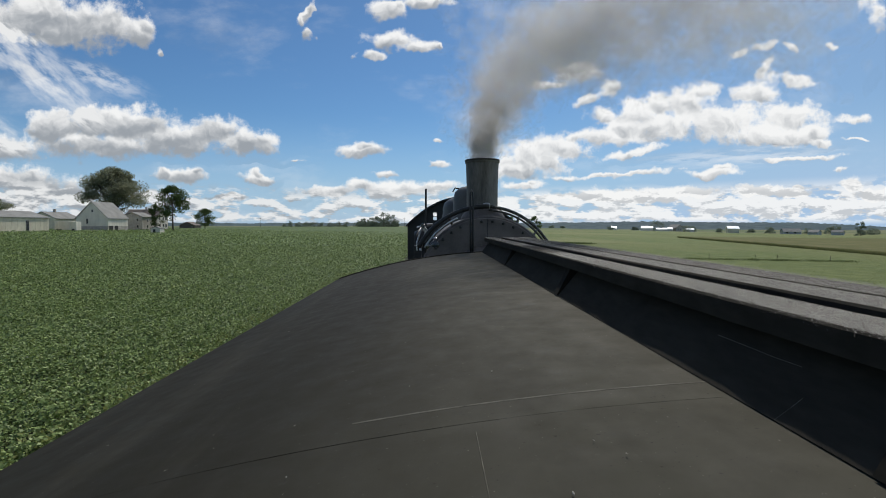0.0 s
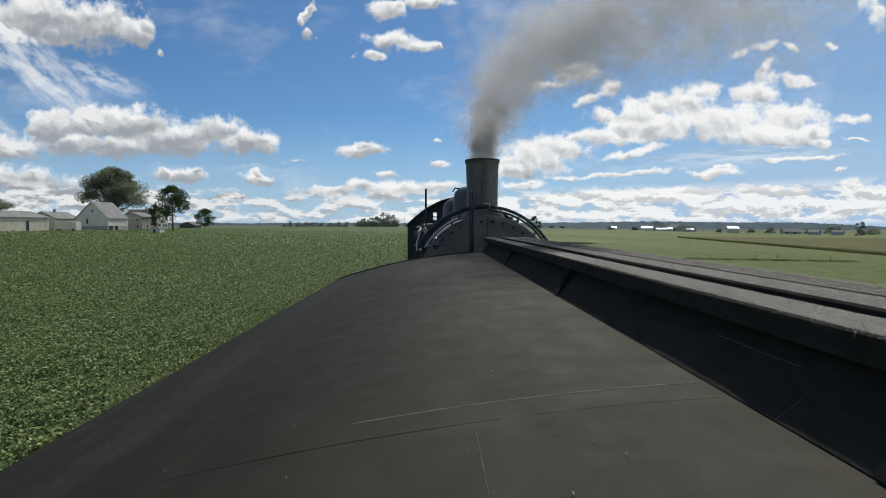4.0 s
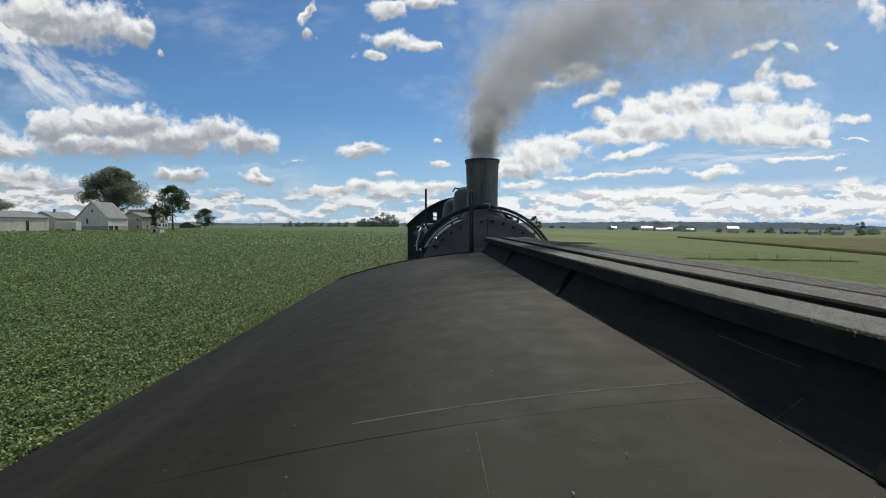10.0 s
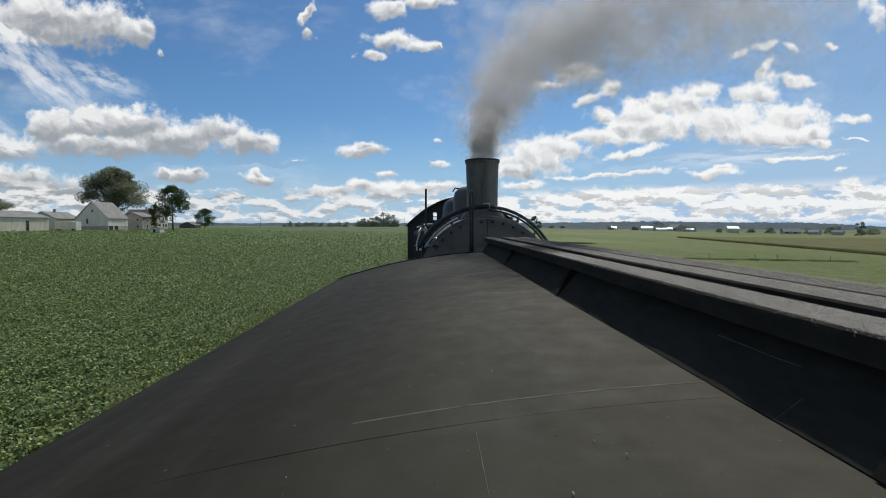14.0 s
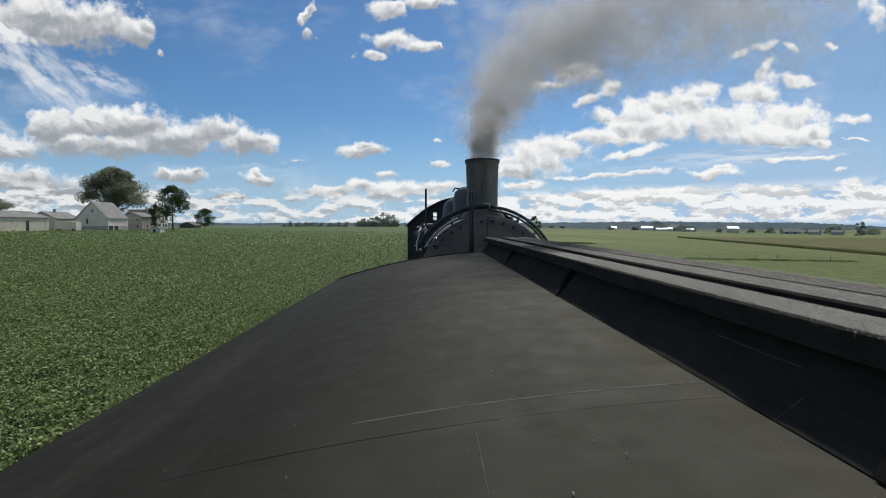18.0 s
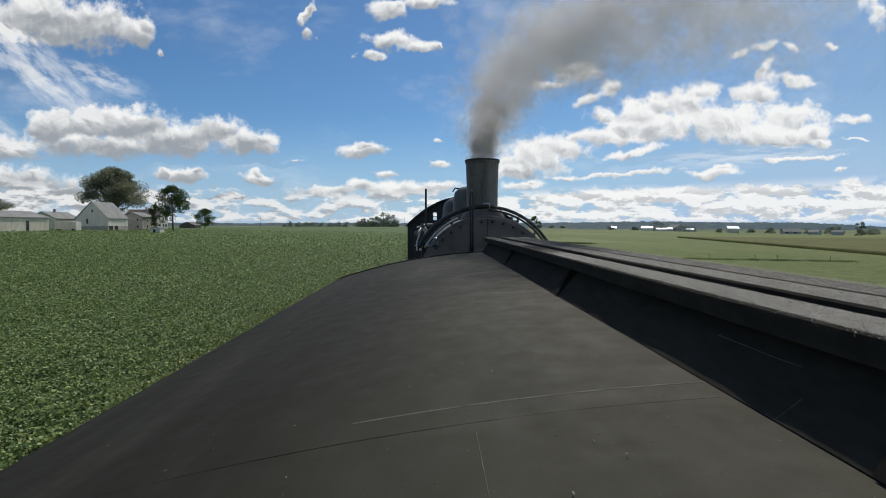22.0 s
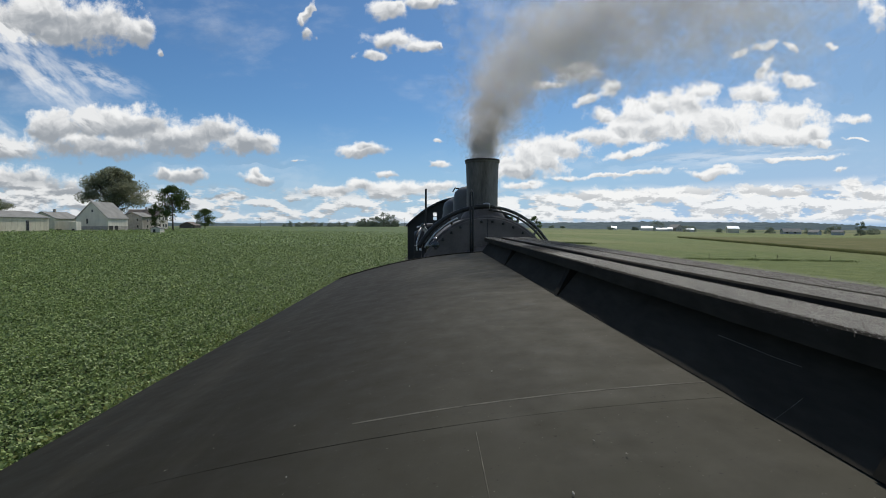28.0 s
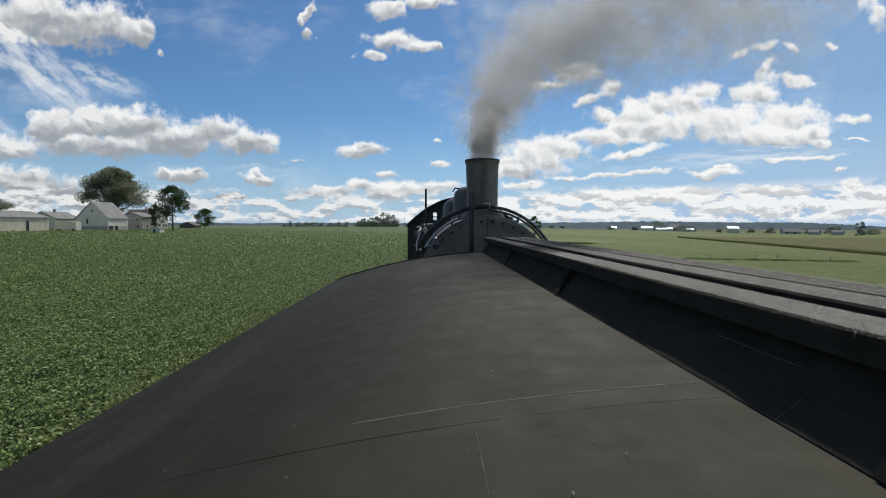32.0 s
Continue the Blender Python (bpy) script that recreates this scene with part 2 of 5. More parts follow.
def roof_material():
    """Tarred sheet: soot-dark, painted paler towards the running board where more sun falls, with smears and specks."""
    m = material("tarred_roof_sheet", (0.0195, 0.0183, 0.0130), (0.0155, 0.0146, 0.0104), rough=0.80, scale=0.8, fine=14, bump=0.006, spread=0.10, spec=0.08)
    nt = m.node_tree
    N, L = nt.nodes, nt.links
    bsdf = N["Principled BSDF"]
    base = bsdf.inputs["Base Color"].links[0].from_socket
    co = N.new("ShaderNodeTexCoord").outputs["Object"]

    def tex(scale, detail, stretch=(1, 1, 1)):
        mp = N.new("ShaderNodeMapping")
        mp.inputs["Scale"].default_value = stretch
        L.new(co, mp.inputs[0])
        n = N.new("ShaderNodeTexNoise")
        n.inputs["Scale"].default_value, n.inputs["Detail"].default_value, n.inputs["Roughness"].default_value = scale, detail, 0.65
        L.new(mp.outputs[0], n.inputs["Vector"])
        return n.outputs[0]

    def rng(v, lo, hi, a=0.0, b=1.0):
        n = N.new("ShaderNodeMapRange")
        n.interpolation_type = "SMOOTHSTEP"
        L.new(v, n.inputs[0])
        for i, k in enumerate((lo, hi, a, b)):
            n.inputs[i + 1].default_value = k
        return n.outputs[0]

    def arith(op, a, b):
        n = N.new("ShaderNodeMath")
        n.operation = op
        for i, v in enumerate((a, b)):
            if isinstance(v, (int, float)):
                n.inputs[i].default_value = v
            else:
                L.new(v, n.inputs[i])
        return n.outputs[0]

    def over(fac, colour, under):
        n = N.new("ShaderNodeMix")
        n.data_type = "RGBA"
        L.new(fac, n.inputs[0])
        L.new(under, n.inputs[6])
        n.inputs[7].default_value = (*colour, 1)
        return n.outputs[2]
    sep = N.new("ShaderNodeSeparateXYZ")
    L.new(co, sep.inputs[0])
    # more sun near the crown is painted in as a paler colour, broken by noise
    from_crown = arith("ADD", arith("ABSOLUTE", sep.outputs[0], 0.0), arith("MULTIPLY", arith("SUBTRACT", tex(1.3, 4.0, (1.0, 0.45, 1.0)), 0.5), 0.8))
    crown_light = arith("MULTIPLY", rng(from_crown, 0.25, 1.05, 1.0, 0.0), rng(tex(9.0, 7.0), 0.30, 0.62, 0.75, 1.0))
    c = over(arith("MULTIPLY", crown_light, 0.75), (0.074, 0.0705, 0.0535), base)
    # rain tracks and scuffs along the sheet, soot clouds, fine specks
    c = over(arith("MULTIPLY", rng(tex(5.0, 5.0, (1.0, 0.10, 1.0)), 0.52, 0.72), 0.22), (0.070, 0.066, 0.052), c)
    c = over(arith("MULTIPLY", rng(tex(2.4, 6.0, (1.0, 0.5, 1.0)), 0.56, 0.76), 0.12), (0.085, 0.080, 0.064), c)
    c = over(arith("MULTIPLY", rng(tex(1.1, 4.0, (1.0, 0.6, 1.0)), 0.48, 0.70), 0.18), (0.019, 0.0185, 0.016), c)
    c = over(arith("MULTIPLY", rng(tex(60.0, 3.0), 0.62, 0.80), 0.25), (0.085, 0.082, 0.073), c)
    c = over(arith("MULTIPLY", rng(tex(190.0, 2.0), 0.72, 0.77), 0.5), (0.20, 0.19, 0.17), c)
    c = over(arith("MULTIPLY", rng(tex(120.0, 2.0), 0.68, 0.74), 0.5), (0.012, 0.012, 0.011), c)
    L.new(c, bsdf.inputs["Base Color"])
    return m


ROOF = roof_material()
SEAM = material("worn_roof_seam", (0.150, 0.142, 0.116), (0.045, 0.042, 0.034), rough=0.85, scale=14, fine=60, spec=0.08)
GRIT = material("pale_grit", (0.26, 0.25, 0.22), (0.12, 0.115, 0.10), rough=0.85, scale=30, fine=80, island=0.8, spec=0.1)
# sooty planks, and the painted shade below them
SOOT_AND_SHADE = material("sooty_timber_and_shade", (0.046, 0.0415, 0.0335), (0.024, 0.0218, 0.0175), rough=0.92, scale=5, fine=40, stretch=(1, 0.3, 1), spec=0.03)
PLANK = material("sooty_running_board", (0.036, 0.032, 0.025), (0.014, 0.0125, 0.010), rough=0.9, scale=4, fine=40, stretch=(1, 0.3, 1), spec=0.05)
CINDER = material("coal_cinders", (0.175, 0.168, 0.145), (0.016, 0.015, 0.013), rough=0.5, scale=30, fine=120, island=0.88, spec=0.4)
BLACK = material("black_enamel", (0.022, 0.0215, 0.021), (0.012, 0.012, 0.012), rough=0.45, scale=6, fine=50, bump=0.06)
SMOKEBOX = material("graphite_smokebox", (0.130, 0.113, 0.108), (0.078, 0.068, 0.065), rough=0.65, scale=3.2, fine=40, bump=0.12, metal=0.0, spec=0.3)
STACK = material("grey_heat_dulled_iron", (0.230, 0.215, 0.195), (0.075, 0.071, 0.064), rough=0.6, scale=4.0, fine=30, stretch=(1, 1, 0.22), metal=0.0, spec=0.3)
DOME = material("sooty_dome_iron", (0.090, 0.088, 0.082), (0.045, 0.044, 0.042), rough=0.5, scale=2.2, fine=30, spec=0.4)
STEEL = material("bright_steel", (0.66, 0.67, 0.68), (0.22, 0.225, 0.23), rough=0.38, metal=0.8, scale=8, fine=50, bump=0.03)
PIPE = material("oily_pipe", (0.10, 0.10, 0.09), (0.04, 0.04, 0.036), rough=0.25, metal=0.5, scale=10, fine=60, bump=0.04)
GLASS = material("window_glass", (0.03, 0.035, 0.04), (0.02, 0.024, 0.03), rough=0.08, spec=0.8, bump=0.0)
RUST = material("rusty_iron", (0.07, 0.045, 0.03), (0.035, 0.025, 0.02), rough=0.8, scale=7, fine=60)
WOOD = material("creosoted_tie", (0.06, 0.048, 0.04), (0.03, 0.025, 0.022), rough=0.85, scale=5, fine=60, stretch=(0.2, 1, 1))
BALLAST = material("crushed_stone", (0.26, 0.25, 0.24), (0.10, 0.10, 0.10), rough=0.9, scale=9, fine=30, bump=0.8, world_space=True)
WHITE_WALL = material("white_painted_boards", (0.80, 0.74, 0.61), (0.60, 0.55, 0.45), rough=0.8, scale=0.6, fine=9, stretch=(1, 1, 0.25), spec=0.1)
CREAM = material("aged_cream_siding", (0.74, 0.67, 0.51), (0.50, 0.44, 0.33), rough=0.8, scale=0.5, fine=8, stretch=(1, 1, 0.2), spec=0.1)
STONE = material("grey_fieldstone_wall", (0.52, 0.47, 0.40), (0.32, 0.29, 0.25), rough=0.85, scale=1.2, fine=7, bump=0.4, spec=0.1)
STUCCO = material("beige_stucco", (0.60, 0.55, 0.45), (0.44, 0.40, 0.33), rough=0.85, scale=0.7, fine=12)
TIN = material("weathered_tin_roof", (0.27, 0.266, 0.248), (0.18, 0.178, 0.165), rough=0.8, metal=0.0, scale=0.5, fine=9, spec=0.15)
TIN_WHITE = material("bright_tin_roof", (0.86, 0.87, 0.87), (0.74, 0.76, 0.77), rough=0.42, metal=0.55, scale=0.5, fine=9)
SHINGLE = material("brown_shingles", (0.16, 0.13, 0.11), (0.09, 0.075, 0.065), rough=0.85, scale=1.0, fine=14)
RED = material("faded_red_boards", (0.25, 0.07, 0.05), (0.15, 0.05, 0.04), rough=0.8, scale=0.7, fine=9)
DARK_OPENING = material("dark_boards", (0.05, 0.045, 0.04), (0.02, 0.02, 0.02), rough=0.8)
TRUNK = material("grey_brown_bark", (0.13, 0.105, 0.085), (0.06, 0.05, 0.04), rough=0.9, scale=1.5, fine=12, bump=0.5, stretch=(1, 1, 0.2))
LEAF = material("broad_leaves", (0.110, 0.150, 0.052), (0.062, 0.094, 0.032), rough=0.7, scale=0.25, fine=3, bump=0, island=0.45, thin=0.40, spec=0.1)
LEAF_PALE = material("silvery_leaves", (0.28, 0.285, 0.19), (0.15, 0.165, 0.10), rough=0.7, scale=0.2, fine=3, bump=0, island=0.4, thin=0.5, spec=0.1)
# grey for far buildings, lightened to paint in the haze before them
PALE_WALL = material("hazy_grey_siding", (0.46, 0.48, 0.49), (0.34, 0.36, 0.37), rough=0.8, scale=0.5, fine=8, spec=0.1)
LAMP = material("smoked_nickel", (0.30, 0.30, 0.31), (0.12, 0.12, 0.12), rough=0.22, metal=0.9, scale=9, fine=50, bump=0.02)
# greyed and lightened: the haze of distance is put into the leaf colour
LEAF_FAR = material("hazy_distant_leaves", (0.230, 0.265, 0.190), (0.130, 0.165, 0.120), rough=0.7, scale=0.05, fine=0.4, bump=0, island=0.5, thin=0.4, spec=0.1)
SOY = material("soybean_leaves", (0.335, 0.428, 0.150), (0.045, 0.079, 0.024), rough=0.55, scale=0.40, fine=2.5, bump=0, island=0.85, thin=0.26, spec=0.2)
GRASS = material("verge_grass", (0.25, 0.27, 0.10), (0.13, 0.16, 0.05), rough=0.7, scale=0.3, fine=3, bump=0, island=0.6, thin=0.4, spec=0.15)
WEED = material("yellowing_weeds", (0.27, 0.29, 0.095), (0.10, 0.13, 0.04), rough=0.7, scale=0.3, fine=3, bump=0, island=0.6, thin=0.4, spec=0.15)
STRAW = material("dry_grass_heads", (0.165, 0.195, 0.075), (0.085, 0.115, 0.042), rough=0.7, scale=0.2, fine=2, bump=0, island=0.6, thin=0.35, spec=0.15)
CORN = material("corn_leaves", (0.14, 0.19, 0.055), (0.05, 0.085, 0.022), rough=0.5, scale=0.3, fine=3, bump=0, island=0.6, thin=0.3)
TASSEL = material("corn_tassels", (0.30, 0.22, 0.10), (0.17, 0.12, 0.06), rough=0.8, scale=1, fine=5, bump=0, island=0.5)
# paler than the coal smoke below: sunlight on the thin part is painted in
SMOKE_THIN = material("thin_sunlit_smoke", (0.96, 0.95, 0.93), (0.86, 0.84, 0.82), rough=1.0, scale=0.8, fine=3, bump=0, spec=0.0, thin=0.5, world_space=True, clear=0.961)
SMOKE = material("coal_smoke", (0.88, 0.845, 0.81), (0.58, 0.55, 0.52), rough=1.0, scale=0.8, fine=3, bump=0, spec=0.0, thin=0.6, world_space=True, clear=0.963)
# woods tinted blue-grey, with the air's haze painted into them
HILL = material("hazy_wooded_hill", (0.098, 0.130, 0.135), (0.050, 0.076, 0.090), rough=0.95, scale=0.016, fine=0.12, bump=0.0, world_space=True, spec=0.05)


def ground_material():
    """Fields told apart by their place: soybeans, pasture, ballast and soil under the track."""
    m = bpy.data.materials.new("farmland")
    m.use_nodes = True
    nt = m.node_tree
    N, L = nt.nodes, nt.links
    bsdf = N["Principled BSDF"]
    bsdf.inputs["Roughness"].default_value = 0.9
    bsdf.inputs["Specular IOR Level"].default_value = 0.15
    pos = N.new("ShaderNodeNewGeometry").outputs["Position"]
    sep = N.new("ShaderNodeSeparateXYZ")
    L.new(pos, sep.inputs[0])

    def tex(scale, detail, stretch=(1, 1, 1), turn=0.0):
        mp = N.new("ShaderNodeMapping")
        mp.inputs["Scale"].default_value = stretch
        mp.inputs["Rotation"].default_value = (0, 0, radians(turn))
        L.new(pos, mp.inputs[0])
        n = N.new("ShaderNodeTexNoise")
        n.inputs["Scale"].default_value, n.inputs["Detail"].default_value, n.inputs["Roughness"].default_value = scale, detail, 0.62
        L.new(mp.outputs[0], n.inputs["Vector"])
        return n.outputs[0]

    def blend(fac, a, b, lo=None, hi=None):
        if lo is not None:
            r = N.new("ShaderNodeMapRange")
            L.new(fac, r.inputs[0])
            r.inputs[1].default_value, r.inputs[2].default_value = lo, hi
            fac = r.outputs[0]
        n = N.new("ShaderNodeMix")
        n.data_type = "RGBA"
        L.new(fac, n.inputs[0])
        for i, v in ((6, a), (7, b)):
            if isinstance(v, tuple):
                n.inputs[i].default_value = (*v, 1)
            else:
                L.new(v, n.inputs[i])
        return n.outputs[2]

    soy = blend(tex(0.9, 8.0), (0.060, 0.092, 0.032), (0.110, 0.155, 0.056), 0.35, 0.68)
    soy = blend(tex(0.035, 4.0, (1, 0.5, 1), 30), soy, (0.105, 0.150, 0.056), 0.45, 0.95)
    # near soil is coloured darker still, for the shade between the soybean plants
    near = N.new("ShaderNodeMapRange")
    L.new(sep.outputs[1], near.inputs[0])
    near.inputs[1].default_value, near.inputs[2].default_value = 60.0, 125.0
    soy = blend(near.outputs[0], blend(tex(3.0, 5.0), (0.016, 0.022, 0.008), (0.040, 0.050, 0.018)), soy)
    grass = blend(tex(0.5, 9.0), (0.070, 0.098, 0.026), (0.150, 0.185, 0.055), 0.3, 0.7)
    grass = blend(tex(0.02, 5.0, (1, 0.35, 1), -12), grass, (0.185, 0.190, 0.075), 0.42, 0.75)
    side = blend(sep.outputs[0], soy, grass, 4.0, 4.5)
    far = N.new("ShaderNodeMapRange")
    L.new(sep.outputs[1], far.inputs[0])
    far.inputs[1].default_value, far.inputs[2].default_value = 520.0, 560.0
    patch = blend(tex(0.006, 3.0, (1, 0.3, 1), 20), (0.075, 0.110, 0.040), (0.170, 0.165, 0.080), 0.42, 0.58)
    side = blend(far.outputs[0], side, patch)
    L.new(side, bsdf.inputs["Base Color"])
    bp = N.new("ShaderNodeBump")
    bp.inputs["Strength"].default_value, bp.inputs["Distance"].default_value = 0.9, 0.35
    L.new(tex(2.2, 6.0), bp.inputs["Height"])
    L.new(bp.outputs[0], bsdf.inputs["Normal"])
    return m


GROUND = ground_material()
CROP = material("ripening_crop", (0.150, 0.140, 0.058), (0.090, 0.098, 0.036), rough=0.9, scale=0.12, fine=1.4, bump=0.4, world_space=True, spec=0.05)


# ---------------------------------------------------------------- building helpers
def part(name, bm, mat, parent=None, label="", smooth=False):
    """Links a bmesh as one mesh object, under a thing or a part."""
    me = bpy.data.meshes.new(name)
    bm.to_mesh(me)
    bm.free()
    me.materials.append(mat)
    if smooth:
        me.shade_smooth()
    ob = new(name, me)
    if parent is not None:
        ob.parent = parent
    if label:
        tagged(ob, label)
    return ob


def part_arrays(name, verts, faces, mat, parent=None, smooth=False):
    """Links one mesh out of arrays of corners and of faces with equal counts of corners."""
    verts, faces = np.asarray(verts, dtype=np.float32), np.asarray(faces, dtype=np.int32)
    me = bpy.data.meshes.new(name)
    n, k = faces.shape
    me.vertices.add(len(verts))
    me.vertices.foreach_set("co", verts.ravel())
    me.loops.add(n * k)
    me.loops.foreach_set("vertex_index", faces.ravel())
    me.polygons.add(n)
    me.polygons.foreach_set("loop_start", np.arange(0, n * k, k, dtype=np.int32))
    me.polygons.foreach_set("loop_total", np.full(n, k, dtype=np.int32))
    me.update(calc_edges=True)
    me.materials.append(mat)
    if smooth:
        me.shade_smooth()
    ob = new(name, me)
    if parent is not None:
        ob.parent = parent
    return ob


def thing(name, x, y, z, label, category, group="", kind="", turn=0.0):
    ob = new(name)
    ob.matrix_basis = pose(x, y, z, 0, 0, turn)
    return tagged(ob, label, category, group, kind)


def block(x0, x1, y0, y1, z0, z1, bevel=0.0, bm=None):
    bm = bm or bmesh.new()
    r = bmesh.ops.create_cube(bm, size=1.0, matrix=Matrix.Translation(((x0 + x1) / 2, (y0 + y1) / 2, (z0 + z1) / 2)) @ Matrix.Diagonal((x1 - x0, y1 - y0, z1 - z0, 1)))
    if bevel:
        es = list({e for v in r["verts"] for e in v.link_edges})
        bmesh.ops.bevel(bm, geom=es, offset=bevel, segments=2, affect="EDGES", profile=0.7)
    return bm


def lathe(profile, seg=32, axis="z", at=(0, 0, 0), bm=None):
    """Turns a profile of (radius, height) about an axis."""
    bm = bm or bmesh.new()
    rings = []
    for r, h in profile:
        ring = []
        for i in range(seg):
            a = 2 * math.pi * i / seg
            c, s = r * math.cos(a), r * math.sin(a)
            p = (c, s, h) if axis == "z" else ((c, h, s) if axis == "y" else (h, c, s))
            ring.append(bm.verts.new((p[0] + at[0], p[1] + at[1], p[2] + at[2])))
        rings.append(ring)
    for a, b in zip(rings, rings[1:]):
        for i in range(seg):
            j = (i + 1) % seg
            bm.faces.new((a[i], a[j], b[j], b[i]))
    for ring in (rings[0], rings[-1]):
        if (ring[0].co - ring[seg // 2].co).length > 1e-4:
            bm.faces.new(ring)
    bmesh.ops.recalc_face_normals(bm, faces=bm.faces)
    return bm


def tube(points, radius, seg=10, bm=None, tip=None):
    """A round bar along points; tip: its radius at the far end."""
    bm = bm or bmesh.new()
    pts = [Vector(p) for p in points]
    rings = []
    for i, p in enumerate(pts):
        way = (pts[min(i + 1, len(pts) - 1)] - pts[max(i - 1, 0)]).normalized()
        side = way.cross(Vector((0, 0, 1)) if abs(way.z) < 0.9 else Vector((1, 0, 0))).normalized()
        up = side.cross(way)
        r = radius if tip is None else radius + (tip - radius) * i / (len(pts) - 1)
        rings.append([bm.verts.new(p + (side * math.cos(2 * math.pi * k / seg) + up * math.sin(2 * math.pi * k / seg)) * r) for k in range(seg)])
    for a, b in zip(rings, rings[1:]):
        for k in range(seg):
            bm.faces.new((a[k], a[(k + 1) % seg], b[(k + 1) % seg], b[k]))
    bm.faces.new(rings[0][::-1])
    bm.faces.new(rings[-1])
    return bm


def step(x, lo, hi):
    t = np.clip((np.asarray(x, dtype=float) - lo) / (hi - lo), 0, 1)
    return t * t * (3 - 2 * t)


def land(x, y):
    """Height of the soil: a field that swells to the left and ahead, and low meadows to the right."""
    x, y = np.asarray(x, dtype=float), np.asarray(y, dtype=float)
    left = 2.6 * (1 - (1 - step(-x, 8, 125)) * (1 - step(y, 90, 420))) - 5.0 * step(y, 450, 1000)
    right = -1.0 * step(x, 25, 160) - 4.2 * step(x, 190, 400) - 0.6 * step(y, 200, 600) - 14.0 * step(np.hypot(x, y), 900, 2600)
    z = left + (right - left) * step(x, -4, 30)
    return z


# ---------------------------------------------------------------- ground, hills
def spaced(reach, count, near):
    t = np.linspace(-1, 1, count)
    k = np.arcsinh(reach / near)
    return near * np.sinh(t * k)


def build_ground():
    xs, ys = spaced(4300, 241, 12.0), spaced(4300, 241, 12.0)
    gx, gy = np.meshgrid(xs, ys)
    gz = land(gx, gy)
    verts = np.stack((gx, gy, gz), -1).reshape(-1, 3)
    n = len(xs)
    i = np.arange(n - 1)
    a = (i[:, None] * n + i[None, :]).ravel()
    faces = np.stack((a, a + 1, a + n + 1, a + n), -1)
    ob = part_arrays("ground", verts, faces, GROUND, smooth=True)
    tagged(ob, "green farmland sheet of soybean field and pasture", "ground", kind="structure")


def build_hills():
    """A wooded ridge all round, low where the valley opens."""
    rng = np.random.default_rng(5)
    count, verts, faces = 2400, [], []
    for row, (rad, share) in enumerate(((2700, 0.0), (2900, 0.35), (3100, 0.72), (3300, 1.0), (3600, 0.85), (4000, 0.0))):
        for i in range(count):
            az = 2 * math.pi * i / count
            deg = math.degrees(az)
            deg = deg - 360 if deg > 180 else deg
            high = 12.5 + 6 * noise.noise((math.cos(az) * 3, math.sin(az) * 3, 0.3)) + 4 * noise.noise((math.cos(az) * 11, math.sin(az) * 11, 4.0))
            high += 9 * math.exp(-((deg - 25) / 11) ** 2) - 26 * float(step(deg, 36, 46)) * float(step(-deg, -75, -60))
            high += 3.4 * noise.noise((math.cos(az) * 90, math.sin(az) * 90, row * 2.7))
            z = -30 + (high + 30) * share + 5.0 * rng.random() * share
            verts.append((rad * math.sin(az), rad * math.cos(az), z))
    for row in range(5):
        for i in range(count):
            a, b = row * count + i, row * count + (i + 1) % count
            faces.append((a, b, b + count, a + count))
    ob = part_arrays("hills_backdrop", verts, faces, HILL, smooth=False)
    tagged(ob, "low wooded ridge, coloured blue for the haze of distance", "hills", kind="structure")


build_ground()
build_hills()


# ---------------------------------------------------------------- track
TRACK_X = 0.70


def build_track():
    bed = bmesh.new()
    ys = list(range(-120, 421, 12))
    prof = ((-3.3, -0.15), (-1.75, 0.30), (1.75, 0.30), (3.3, -0.15))
    rows = [[bed.verts.new((TRACK_X + px, y, pz + float(land(TRACK_X, y)))) for px, pz in prof] for y in ys]
    for a, b in zip(rows, rows[1:]):
        for k in range(3):
            bed.faces.new((a[k], a[k + 1], b[k + 1], b[k]))
    tagged(part("track_bed", bed, BALLAST), "grey crushed stone bed under the track", "ballast", kind="structure")
    line = thing("railway_track", TRACK_X, 0, 0, "single railway track with worn steel rails on dark ties", "track", kind="structure")
    for s in (-1, 1):
        bm = bmesh.new()
        for y0, y1 in zip(ys, ys[1:]):
            z0, z1 = float(land(TRACK_X, y0)), float(land(TRACK_X, y1))
            for w, h0, h1 in ((0.07, 0.36, 0.376), (0.012, 0.376, 0.46), (0.035, 0.46, 0.50)):
                vs = [bm.verts.new((s * 0.7525 + dx * w, y, z + h)) for y, z in ((y0, z0), (y1, z1)) for dx, h in ((-1, h0), (1, h0), (1, h1), (-1, h1))]
                for k in range(4):
                    bm.faces.new((vs[k], vs[(k + 1) % 4], vs[4 + (k + 1) % 4], vs[4 + k]))
        bmesh.ops.recalc_face_normals(bm, faces=bm.faces)
        part("rail", bm, RUST, line)
    tie = block(-1.3, 1.3, -0.11, 0.11, 0.2, 0.36, 0.01)
    first = part("tie", tie, WOOD, line)
    for i in range(1, 240):
        o = new("tie", first.data)
        y = -20 + i * 0.55
        o.location = (0, y, float(land(TRACK_X, y)))
        o.parent = line
    first.location = (0, -20, 0)


build_track()

# ---------------------------------------------------------------- the car whose roof carries the camera
CAR_X, CROWN, ARC, HALF, FRONT, BACK = 0.67, EYE_Z - 0.25, 4.87, 1.56, 4.6, -7.4


def roof_z(x):
    return CROWN - (ARC - math.sqrt(ARC * ARC - x * x))


